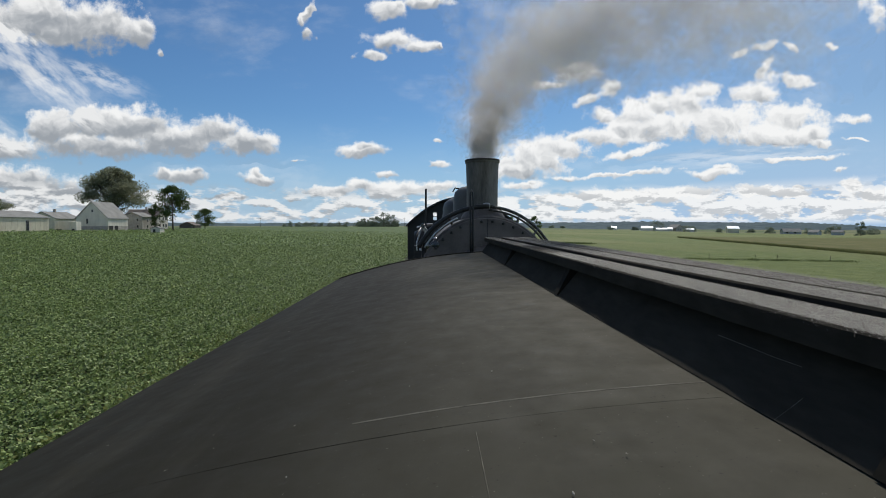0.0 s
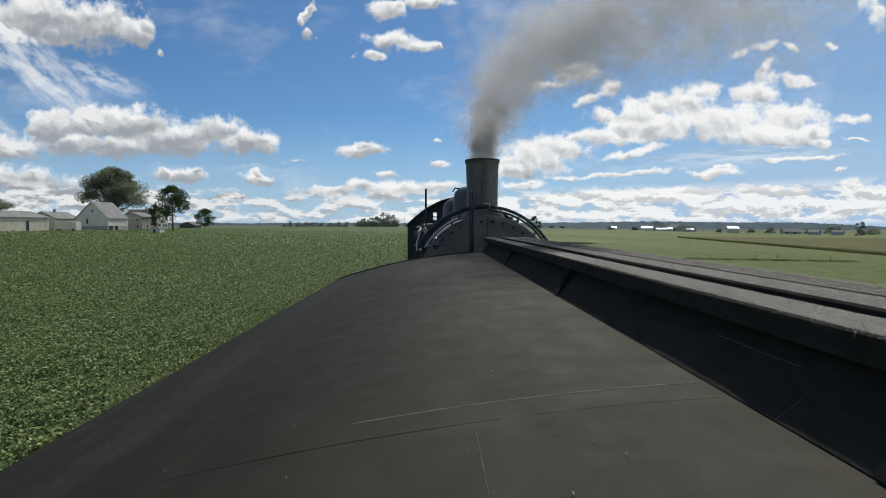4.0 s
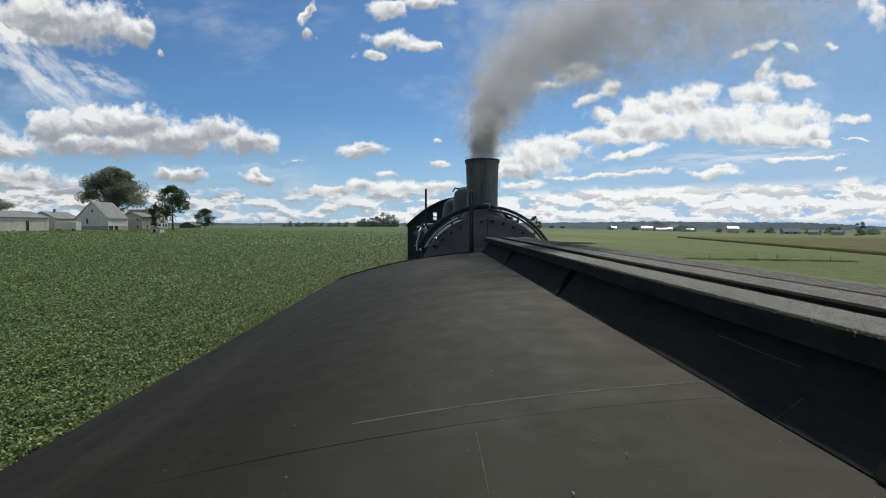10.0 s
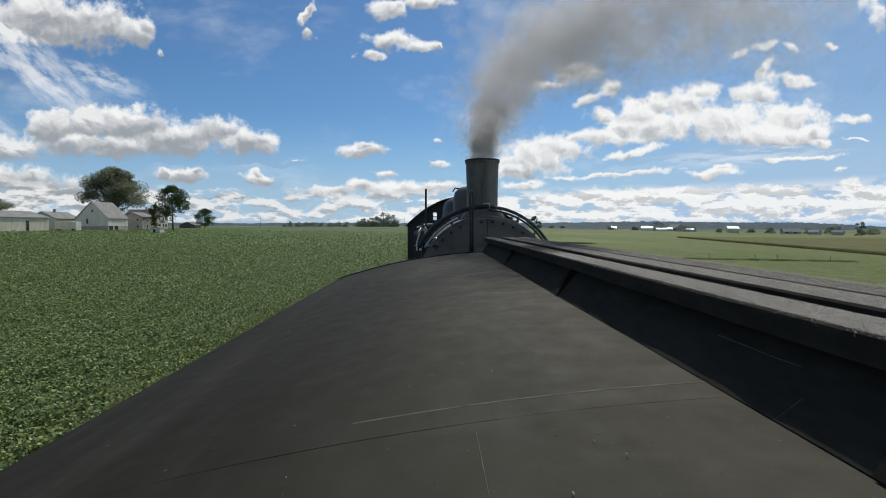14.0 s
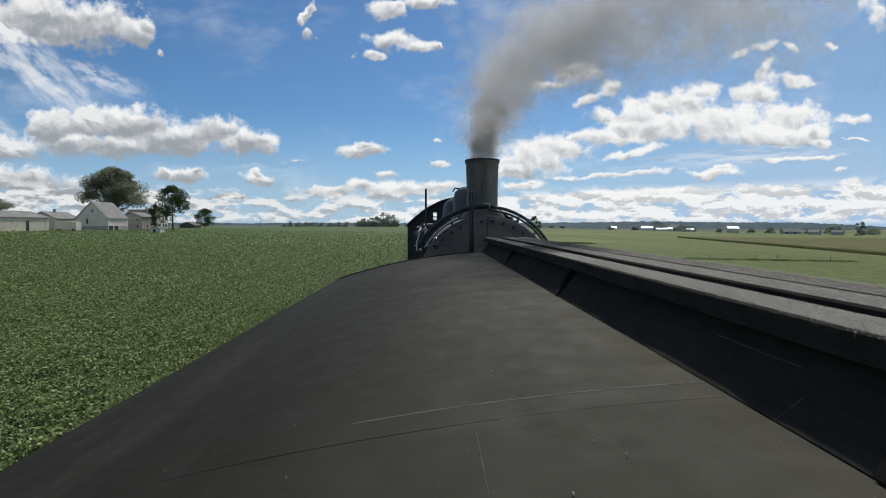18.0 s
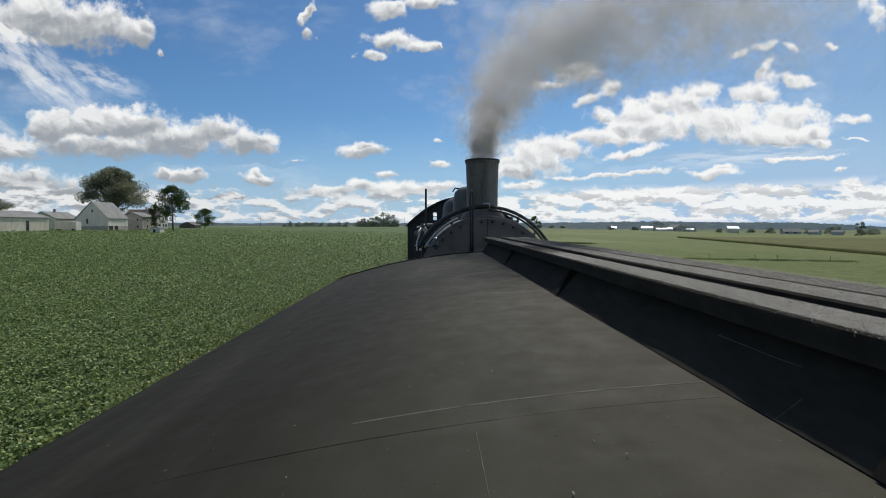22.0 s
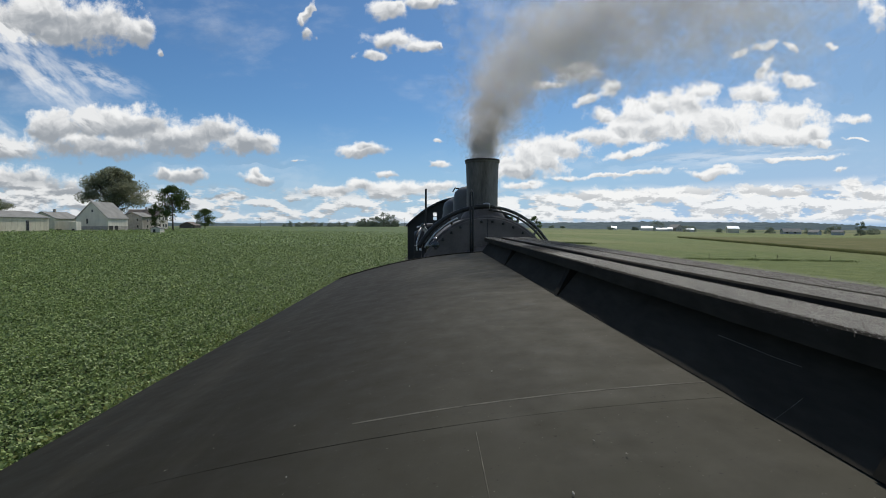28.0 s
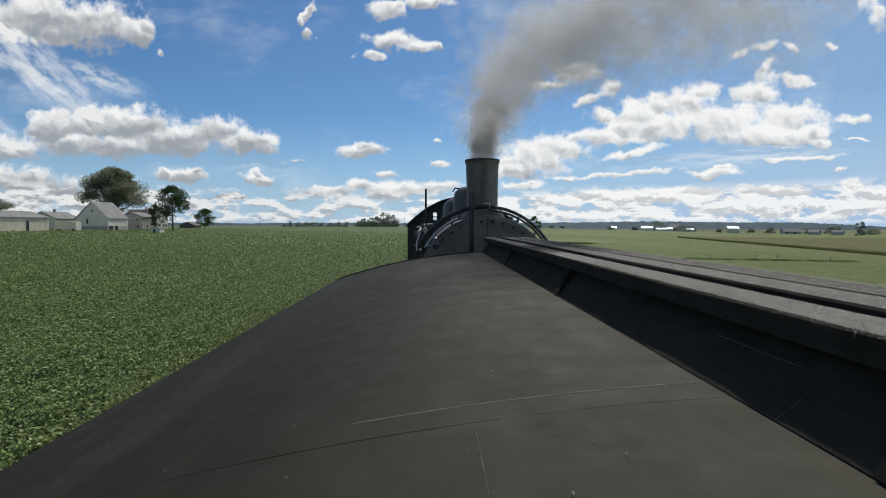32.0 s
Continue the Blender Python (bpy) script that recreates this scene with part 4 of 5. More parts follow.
        part("running_plate", block(s * 1.25 - 0.35, s * 1.25 + 0.35, 6.6, y0, 1.95, 2.0, 0.01), BLACK, loco)
        for k in range(5):
            part("driving_wheel", lathe(((0.05, -0.07), (0.60, -0.07), (0.66, 0.03), (0.69, 0.05), (0.69, 0.07), (0.05, 0.07)), 32, "x", (s * 0.77, 8.4 + 1.45 * k, 1.19)), BLACK, loco)
        part("cylinder", lathe(((0.1, 6.75), (0.38, 6.75), (0.4, 6.8), (0.4, 7.75), (0.38, 7.8), (0.1, 7.8)), 28, "y", (s * 1.15, 0, 1.45)), BLACK, loco)
    part("frame", block(-0.6, 0.6, 5.6, 16.8, 1.0, 1.75, 0.03), BLACK, loco)
    part("pilot_beam", block(-1.4, 1.4, 5.75, 5.95, 1.0, 1.5, 0.03), BLACK, loco)
    part("cab_floor", block(-1.6, 1.6, y0, y1 + 0.3, 1.75, 1.85), BLACK, loco)
    tender = thing("tender", X, 17.4, 0, "black coal tender coupled behind the cab", "tender")
    part("tank", block(-1.5, 1.5, 0, 7.2, 1.5, 3.6, 0.05), BLACK, tender)
    part("tender_frame", block(-1.3, 1.3, 0.0, 7.2, 1.0, 1.49, 0.03), BLACK, tender)
    for cy in (1.5, 5.7):
        for dy in (-0.8, 0.8):
            for s in (-1, 1):
                part("wheel", lathe(((0.03, -0.07), (0.42, -0.07), (0.42, 0.04), (0.45, 0.05), (0.45, 0.07), (0.03, 0.07)), 28, "x", (s * 0.77, cy + dy, 0.952)), RUST, tender)


build_locomotive()


def build_smoke():
    """Coal smoke as faint overlapping shreds: it leaves the chimney dense, leans back over the train and tears to the right."""
    rng = np.random.default_rng(3)
    pts, sizes = [], []

    def line(s):
        """Where the plume's core runs: ahead, and right and up as shares of the distance."""
        y = 8.35 - 4.4 * s
        right = 0.098 + 0.02 * s + 0.21 * s ** 2 + 0.22 * s ** 5
        up = 0.118 + 0.44 * s - 0.10 * s ** 2
        return y, right, up

    def shreds(name, mat, label):
        c, size = np.concatenate(pts), np.concatenate(sizes)
        keep = (c[:, 2] - size * 0.8 > EYE_Z + 1.07) | (np.hypot(c[:, 0] - 0.815, c[:, 1] - 8.35) + size < 0.24)
        c, size = c[keep], size[keep]
        n = len(c)
        u = rng.normal(0, 1, (n, 3))
        u /= np.linalg.norm(u, axis=1)[:, None]
        w = np.cross(u, rng.normal(0, 1, (n, 3)))
        w /= np.linalg.norm(w, axis=1)[:, None]
        a = np.arange(6) * math.pi / 3
        rag = rng.uniform(0.65, 1.15, (n, 6, 1))
        ring = (u[:, None] * np.cos(a)[None, :, None] + w[:, None] * np.sin(a)[None, :, None]) * rag * size[:, None, None]
        ob = part_arrays(name, (c[:, None] + ring).reshape(-1, 3), np.arange(n * 6).reshape(-1, 6), mat)
        tagged(ob, label, "smoke", kind="stuff")
        pts.clear()
        sizes.clear()
    for i in range(420):
        s = rng.random() ** 0.9
        y, right, up = line(s)
        wide = 0.024 + 0.088 * s ** 0.9
        right, up = right + rng.normal(0, 0.55) * wide, up + rng.normal(0, 0.5) * wide
        r = (0.014 + 0.050 * s) * rng.uniform(0.5, 1.4)
        n = int((66 - 30 * s) * rng.uniform(0.4, 1.6))
        p = rng.normal(0, 0.5, (n, 3)) * r
        d = y + rng.normal(0, 0.25) + p[:, 1] * y
        pts.append(np.stack(((right + p[:, 0]) * d, d, EYE_Z + (up + p[:, 2]) * d), -1))
        sizes.append(d * rng.uniform(0.35, 0.8, n) * (0.011 + 0.018 * s))
    # the column just above the rim
    n = 5200
    h = rng.random(n) * 0.9 - 0.06
    a, q = rng.random(n) * 2 * math.pi, np.sqrt(rng.random(n)) * (0.205 + 0.10 * h)
    pts.append(np.stack((0.815 + q * np.cos(a) + 0.05 * h, 8.35 + q * np.sin(a) - 0.2 * h, EYE_Z + 1.09 + h), -1))
    sizes.append(rng.uniform(0.03, 0.075, n))
    shreds("smoke_plume", SMOKE, "grey-brown coal smoke rising from the chimney")
    # thin haze that drifts off to the right, sunlit by its paler colour
    for k in range(150):
        s = rng.random()
        n = int(34 * rng.uniform(0.3, 1.7))
        d = 4.6 + rng.normal(0, 0.4, n)
        r = rng.uniform(0.03, 0.075)
        right, up = 0.16 + 0.62 * s + rng.normal(0, 0.03), 0.37 + 0.07 * s + rng.normal(0, 0.055)
        pts.append(np.stack(((right + rng.normal(0, r, n)) * d, d, EYE_Z + (up + rng.normal(0, r * 0.75, n)) * d), -1))
        sizes.append(d * rng.uniform(0.012, 0.030, n))
    shreds("smoke_haze", SMOKE_THIN, "thin pale smoke torn away by the wind")


build_smoke()


# ---------------------------------------------------------------- trees
def tree(x, y, height, width, leaf_mat, name="tree", label="", count=2600, leaf=0.5, bare=0.28, clumps=26, seed=1, stems=1, flat=1.0, trunk_r=None, group=""):
    """A tapered trunk with limbs, and a ragged crown of many small leaf sprays with gaps."""
    rng = np.random.default_rng(seed)
    z = float(land(x, y))
    ob = thing(name, x, y, z - 0.1, label, "tree", group=group)
    tr = trunk_r or height * 0.018 + 0.05
    bm = bmesh.new()
    crown0 = height * bare
    mid = Vector((0, 0, (crown0 + height) / 2))
    centres = []
    for i in range(clumps):
        a = rng.random() * 2 * math.pi
        v = rng.random() ** (0.8 if bare > 0.08 else 1.3)
        rad = math.sqrt(max(0.0, 1 - (2 * v - 0.92) ** 2 * 0.92)) * rng.uniform(0.35, 1.0) * (width / 2 * 0.82)
        if bare <= 0.08:
            rad = max(rad, rng.uniform(0.3, 1.0) * width / 2 * (0.95 - 0.5 * v))
        centres.append(Vector((rad * math.cos(a), rad * math.sin(a), crown0 + (height - crown0) * ((0.10 if bare > 0.08 else 0.0) + 0.82 * v) * flat)))
    for s in range(stems):
        lean = Vector((rng.uniform(-1, 1), rng.uniform(-1, 1), 0)) * (width * 0.10 if stems > 1 else 0.02 * width)
        top = Vector((lean.x * 2, lean.y * 2, height * 0.72))
        tube([(0, 0, 0), tuple(lean * 0.4 + Vector((0, 0, height * 0.18))), tuple(lean + Vector((0, 0, height * 0.42))), tuple(top)], tr * (0.8 if stems > 1 else 1), 9, bm, tr * 0.2)
    for c in centres[::2]:
        f = rng.uniform(0.55, 0.9)
        root = Vector((c.x * 0.08, c.y * 0.08, min(c.z * f, height * 0.66)))
        kink = root.lerp(c, 0.5) + Vector((0, 0, -0.05 * height * rng.random()))
        tube([tuple(root), tuple(kink), tuple(c)], tr * 0.38, 6, bm, tr * 0.08)
    part("trunk", bm, TRUNK, ob, smooth=True)
    per = count // clumps
    all_p = []
    for c in centres:
        r = width * (rng.uniform(0.095, 0.165) if bare > 0.08 else rng.uniform(0.14, 0.22))
        p = rng.normal(0, 1, (per, 3))
        p = p / np.linalg.norm(p, axis=1)[:, None] * (rng.random(per) ** 0.42)[:, None] * np.array((r, r, r * 0.72))
        all_p.append(p + np.array(c))
    c = np.concatenate(all_p)
    c = c[c[:, 2] > max(0.1, crown0 * 0.75)]
    n = len(c)
    u = rng.normal(0, 1, (n, 3))
    u /= np.linalg.norm(u, axis=1)[:, None]
    w = np.cross(u, rng.normal(0, 1, (n, 3)))
    w /= np.linalg.norm(w, axis=1)[:, None]
    s = leaf * rng.uniform(0.5, 1.1, n)[:, None]
    verts = np.stack((c - u * s * 0.5, c + w * s * 0.28, c + u * s * 0.5, c - w * s * 0.28), 1).reshape(-1, 3)
    part_arrays("crown", verts, np.arange(n * 4).reshape(-1, 4), leaf_mat, ob)
    return ob


def spot(px, d):
    """Place on the plan: px thousandths of the distance to the right of straight ahead, d metres ahead."""
    return px / 1000 * d, d


def place_trees():
    tree(*spot(-640, 217), 26.6, 27.5, LEAF_PALE, "willow_tree", "great spreading grey-green willow behind the barn", 30000, 0.75, 0.20, 84, 4, stems=5, trunk_r=0.85)
    tree(*spot(-525, 190), 17.2, 14.5, LEAF, "maple_tree", "tall dark green maple at the farmyard's edge", 11000, 0.55, 0.22, 46, 7)
    tree(*spot(-560, 188), 10.0, 7.0, LEAF, "pine_tree", "small dark ragged pine beside the farmhouse", 4500, 0.35, 0.12, 26, 9)
    tree(*spot(-461, 262), 10.4, 12.4, LEAF, "round_tree", "round dark green tree alone in the field", 8000, 0.5, 0.10, 50, 12)
    tree(*spot(-866, 330), 18, 21, LEAF_PALE, "farm_tree", "broad tree behind the long shed", 4200, 0.9, 0.18, 34, 14)
    tree(*spot(-893, 222), 13, 18, LEAF, "farm_tree", "broad tree behind the long shed", 4200, 0.8, 0.15, 30, 15)
    rng = random.Random(8)
    # low wood across the crest of the field
    for k in range(15):
        px = -298 + k * 10.5 + rng.uniform(-4, 4)
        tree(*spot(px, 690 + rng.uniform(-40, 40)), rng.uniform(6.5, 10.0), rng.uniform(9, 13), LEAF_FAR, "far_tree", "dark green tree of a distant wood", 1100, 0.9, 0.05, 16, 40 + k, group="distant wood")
    for k, (px, h, w) in enumerate(((-148, 8.5, 9), (-138, 9.5, 9), (-124, 10.0, 10), (-113, 11.5, 10), (-102, 15.5, 11), (-92, 14.0, 9), (-82, 13.0, 8), (-128, 7, 10), (-96, 9, 12), (-143, 5, 12), (-118, 5.5, 14), (-86, 6, 12), (-78, 7, 9))):
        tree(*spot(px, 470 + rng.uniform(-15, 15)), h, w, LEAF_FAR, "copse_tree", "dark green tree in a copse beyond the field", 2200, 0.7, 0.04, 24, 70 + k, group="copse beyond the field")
    tree(*spot(205, 290), 10.4, 10.0, LEAF, "trackside_tree", "round green tree near the line ahead", 2400, 0.6, 0.12, 24, 90, group="trees by the line")
    tree(*spot(158, 345), 11.0, 11.0, LEAF, "trackside_tree", "round green tree near the line ahead", 2400, 0.7, 0.12, 24, 91, group="trees by the line")
    tree(*spot(140, 350), 8.0, 8.0, LEAF, "trackside_tree", "round green tree near the line ahead", 1800, 0.7, 0.12, 20, 92, group="trees by the line")
    # across the valley to the right
    for k, (px, d, h, w) in enumerate(((457, 640, 15, 20), (443, 640, 8, 12), (515, 640, 9, 16), (530, 650, 8, 12), (585, 620, 6, 10), (690, 560, 8, 13), (815, 520, 9, 13), (828, 520, 10, 14), (880, 420, 15, 9), (905, 500, 8, 14), (770, 560, 7, 12), (360, 760, 6, 12), (240, 900, 6, 14), (262, 900, 5, 10), (410, 700, 5, 12), (650, 640, 5, 12))):
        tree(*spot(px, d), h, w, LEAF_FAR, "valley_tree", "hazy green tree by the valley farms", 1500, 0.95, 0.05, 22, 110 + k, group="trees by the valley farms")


place_trees()


# ---------------------------------------------------------------- buildings
def gable_building(name, x, y, length, width, eave, ridge, wall, roof, label, category="house", turn=0.0, sink=0.3, overhang=0.3, windows=(), doors=(), chimney=False, lower=None, boards=0):
    """Ridge along local y. Origin at the middle of the end that faces -y. windows and doors: (side, along, sill, wide, high),
    side one of s (end facing -y), n, e (facing +x), w."""
    z = float(min(land(x, y), land(x, y + length))) - sink
    ob = thing(name, x, y, z, label, category, turn=turn)
    e, r, h, t = eave + sink, ridge + sink, width / 2, 0.25
    bm = bmesh.new()
    outline = ((-h, 0), (h, 0), (h, e), (0, r), (-h, e))
    ends = [[bm.verts.new((px, yy, pz)) for px, pz in outline] for yy in (0, length)]
    bm.faces.new(ends[0][::-1])
    bm.faces.new(ends[1])
    for i in range(5):
        j = (i + 1) % 5
        bm.faces.new((ends[0][i], ends[0][j], ends[1][j], ends[1][i]))
    bmesh.ops.recalc_face_normals(bm, faces=bm.faces)
    walls = part("wall", bm, wall, ob)
    slope = (r - e) / h
    for s in (-1, 1):
        bm = bmesh.new()
        pts = [(0, r + 0.02), (s * (h + overhang), e - overhang * slope + 0.02), (s * (h + overhang), e - overhang * slope + 0.18), (0, r + 0.18)]
        rows = [[bm.verts.new((px, yy, pz)) for px, pz in pts] for yy in (-overhang, length + overhang)]
        bm.faces.new(rows[0])
        bm.faces.new(rows[1][::-1])
        for i in range(4):
            j = (i + 1) % 4
            bm.faces.new((rows[0][i], rows[1][i], rows[1][j], rows[0][j]))
        bmesh.ops.recalc_face_normals(bm, faces=bm.faces)
        part("roof_slope", bm, roof, ob)

    def panel(side, along, sill, wide, high, depth, proud):
        z0, z1 = sill + sink, sill + sink + high
        a, b = along - wide / 2, along + wide / 2
        if side == "s":
            return block(a, b, -proud, depth, z0, z1, 0.01)
        if side == "n":
            return block(a, b, length - depth, length + proud, z0, z1, 0.01)
        if side == "e":
            return block(h - depth, h + proud, a, b, z0, z1, 0.01)
        return block(-h - proud, -h + depth, a, b, z0, z1, 0.01)
    for side, along, sill, wide, high in windows:
        f = part("window", panel(side, along, sill - 0.08, wide + 0.2, high + 0.16, 0.05, 0.04), WHITE_WALL, walls)
        part("pane", panel(side, along, sill, wide, high, 0.05, 0.06), GLASS, f)
    for side, along, sill, wide, high in doors:
        part("door", panel(side, along, sill, wide, high, 0.05, 0.09), DARK_OPENING, walls)
    for k in range(boards):
        yy = length * (k + 0.5) / boards
        part("batten", block(h, h + 0.03, yy - 0.04, yy + 0.04, sink, e - 0.1), wall, walls)
    if lower:
        part("stone_base", block(-h - 0.03, h + 0.03, -0.03, length + 0.03, 0, sink + lower), STONE, walls)
    if chimney:
        part("chimney", block(-0.4, 0.4, length * 0.5 - 0.3, length * 0.5 + 0.3, r - 0.5, r + 1.2, 0.03), STONE, ob)
    return ob


def build_farm():
    # long sheds on the left, and the yard
    gable_building("machine_shed", -116.2, 121, 23, 10.5, 4.0, 5.7, CREAM, TIN, "long cream-sided shed with a grey tin roof", "shed", doors=(), boards=12, windows=(("e", 15.5, 0.4, 1.0, 2.8), ("e", 3.0, 0.5, 1.2, 2.4)))
    gable_building("poultry_house", -117, 44, 58, 13, 2.6, 4.6, WHITE_WALL, SHINGLE, "long low poultry house with open sides", "shed", doors=tuple(("e", 4 + 6 * k, 0.9, 4.6, 1.1) for k in range(9)))
    gable_building("hay_barn", -148, 108, 36, 14, 4.6, 7.6, CREAM, TIN, "broad hay barn with a pale tin roof", "barn")
    gable_building("tobacco_barn", -141, 180, 12, 10, 4.2, 6.6, CREAM, TIN, "weathered barn with a tin roof and ridge vent", "barn", chimney=True)
    trailer = thing("box_trailer", -110.5, 150, float(land(-113, 153)), "white box trailer parked beside the shed", "trailer", turn=0)
    part("box", block(-3.4, 1.1, 0, 2.5, 0.5, 3.1, 0.05), WHITE_WALL, trailer)
    part("door", block(1.12, 2.9, 0.2, 2.3, 0.35, 3.0, 0.04), WHITE_WALL, trailer, "white doors")
    for s in (-2.6, -1.7, 2.0):
        part("wheel", lathe(((0.05, -0.12), (0.42, -0.12), (0.45, -0.06), (0.45, 0.06), (0.42, 0.12), (0.05, 0.12)), 16, "y", (s, 0.1, 0.42)), BLACK, trailer)
    gable_building("bank_barn", -113.0, 165, 10.5, 10.4, 4.3, 9.6, WHITE_WALL, TIN, "white bank barn with a steep grey roof over a stone base", "barn", lower=1.6,
                   doors=(("e", 1.4, -0.1, 1.9, 1.8), ("e", 4.2, -0.1, 1.7, 1.8)), windows=(("s", -1.6, 2.4, 0.5, 1.6), ("s", 0.2, 6.3, 0.5, 0.7)))
    gable_building("stone_annex", -112.6, 186, 7.5, 7.4, 5.0, 6.6, STONE, TIN, "small two-storey grey stone farm building", "house",
                   windows=tuple(("s", a, s, 0.7, 1.0) for a in (-2.0, 2.0) for s in (0.9, 3.4)) + (("e", 3.4, 3.2, 0.8, 1.1), ("e", 3.4, 0.9, 0.8, 1.1)))
    gable_building("farmhouse", -112.5, 206.5, 13, 8, 5.8, 8.2, STUCCO, SHINGLE, "beige stuccoed farmhouse with a brown roof", "house", turn=90, chimney=True,
                   windows=tuple(("s", a, s, 0.9, 1.4) for a in (-2.2, 0.4, 2.4) for s in (1.0, 3.9)) + tuple(("w", a, s, 0.9, 1.4) for a in (2, 5, 8) for s in (1.0, 3.9)))
    gable_building("garden_shed", -84, 150, 2.4, 2.8, 1.5, 1.9, WHITE_WALL, TIN, "small white garden shed by the field", "shed", doors=(("s", -0.3, 0.1, 0.7, 1.2),), overhang=0.12)
    gable_building("far_house", -149, 300, 8, 9, 1.6, 3.6, SHINGLE, SHINGLE, "low brown house with a brown roof beyond the field", "house", windows=(("s", 3, 0.8, 0.9, 1.0), ("e", 4, 0.8, 0.9, 1.0)))
    mast = thing("radio_mast", -230, 190, float(land(-230, 190)), "thin lattice radio mast", "mast")
    for k in range(3):
        a = 2 * math.pi * k / 3
        part("mast_leg", tube([(0.5 * math.cos(a), 0.5 * math.sin(a), 0), (0.3 * math.cos(a), 0.3 * math.sin(a), 42)], 0.07, 6), STEEL, mast)
    for k in range(20):
        h = 1 + 2 * k
        part("mast_brace", tube([(0.5 * math.cos(2.09 * k), 0.5 * math.sin(2.09 * k), h), (0.5 * math.cos(2.09 * (k + 1)), 0.5 * math.sin(2.09 * (k + 1)), h + 2)], 0.04, 5), STEEL, mast)
    # valley farms on the right
    def far(name, px, d, length, width, eave, ridge, wall, roof, label, cat, turn=0.0, **k):
        x, y = spot(px, d)
        return gable_building(name, x, y, length, width, eave, ridge, wall, roof, label, cat, turn, sink=0.6, **k)
    far("white_barn", 624, 350, 7, 8, 3.2, 4.9, CREAM, TIN_WHITE, "barn with a dazzling white tin roof", "barn", 70, windows=(("s", 0, 1, 1, 1),))
    far("valley_barn", 447, 620, 14, 9, 3.4, 6.0, WHITE_WALL, TIN_WHITE, "distant barn with a bright roof", "barn", 80)
    far("valley_barn", 476, 600, 13, 8, 2.4, 4.0, WHITE_WALL, TIN_WHITE, "distant low barn with a bright roof", "barn", 85)
    far("valley_house", 489, 630, 6, 6, 3.0, 5.0, WHITE_WALL, TIN_WHITE, "distant small white house", "house", 60)
    far("valley_house", 503, 630, 14, 11, 5.0, 9.0, STONE, TIN, "distant grey farmhouse with tin roof", "house", 20, windows=(("s", -2, 2, 1.2, 1.6), ("s", 2, 2, 1.2, 1.6)))
    far("valley_house", 532, 640, 10, 8, 3.0, 5.0, WHITE_WALL, TIN_WHITE, "distant small white house", "house", 75)
    far("valley_house", 373, 800, 8, 9, 3.0, 5.5, WHITE_WALL, TIN_WHITE, "distant small white house", "house", 75)
    far("grey_shed", 752, 360, 11, 8, 2.0, 4.2, PALE_WALL, TIN, "long grey shed across the meadow", "shed", 72, windows=(("w", 4, 0.8, 1.6, 1.2), ("w", 9, 0.8, 1.6, 1.2)))
    far("blue_house", 795, 430, 8, 7, 2.6, 4.8, PALE_WALL, TIN, "grey-blue house among trees", "house", 30, windows=(("s", 0, 1, 1.2, 1.2),))
    far("valley_house", 845, 470, 9, 7, 2.8, 5.0, PALE_WALL, TIN, "hazy grey house among trees", "house", 40, windows=(("s", 0, 1, 1.2, 1.2),))


build_farm()


# ---------------------------------------------------------------- crops
def blades(name, x, y, z, size, mat, rng, up=0.35, label="", category="", wide=0.62, parent=None, loose=0.38):
    """Folded leaves, four corners each, at the given places."""
    n = len(x)
    c = np.stack((x, y, z), -1)
    a = rng.random(n) * 2 * math.pi
    tilt = rng.normal(up, loose, n)
    u = np.stack((np.cos(a) * np.cos(tilt), np.sin(a) * np.cos(tilt), np.sin(tilt)), -1)
    roll = rng.normal(0, 0.5, n)
    side = np.stack((-np.sin(a), np.cos(a), np.zeros(n)), -1)
    up_v = np.cross(u, side)
    w = side * np.cos(roll)[:, None] + up_v * np.sin(roll)[:, None]
    s = size[:, None]
    verts = np.stack((c - u * s * 0.5, c + w * s * wide / 2 - u * s * 0.08, c + u * s * 0.5, c - w * s * wide / 2 - u * s * 0.08), 1).reshape(-1, 3)
    ob = part_arrays(name, verts, np.arange(n * 4).reshape(-1, 4), mat, parent)
    if label:
        tagged(ob, label, category, kind="stuff")
    return ob


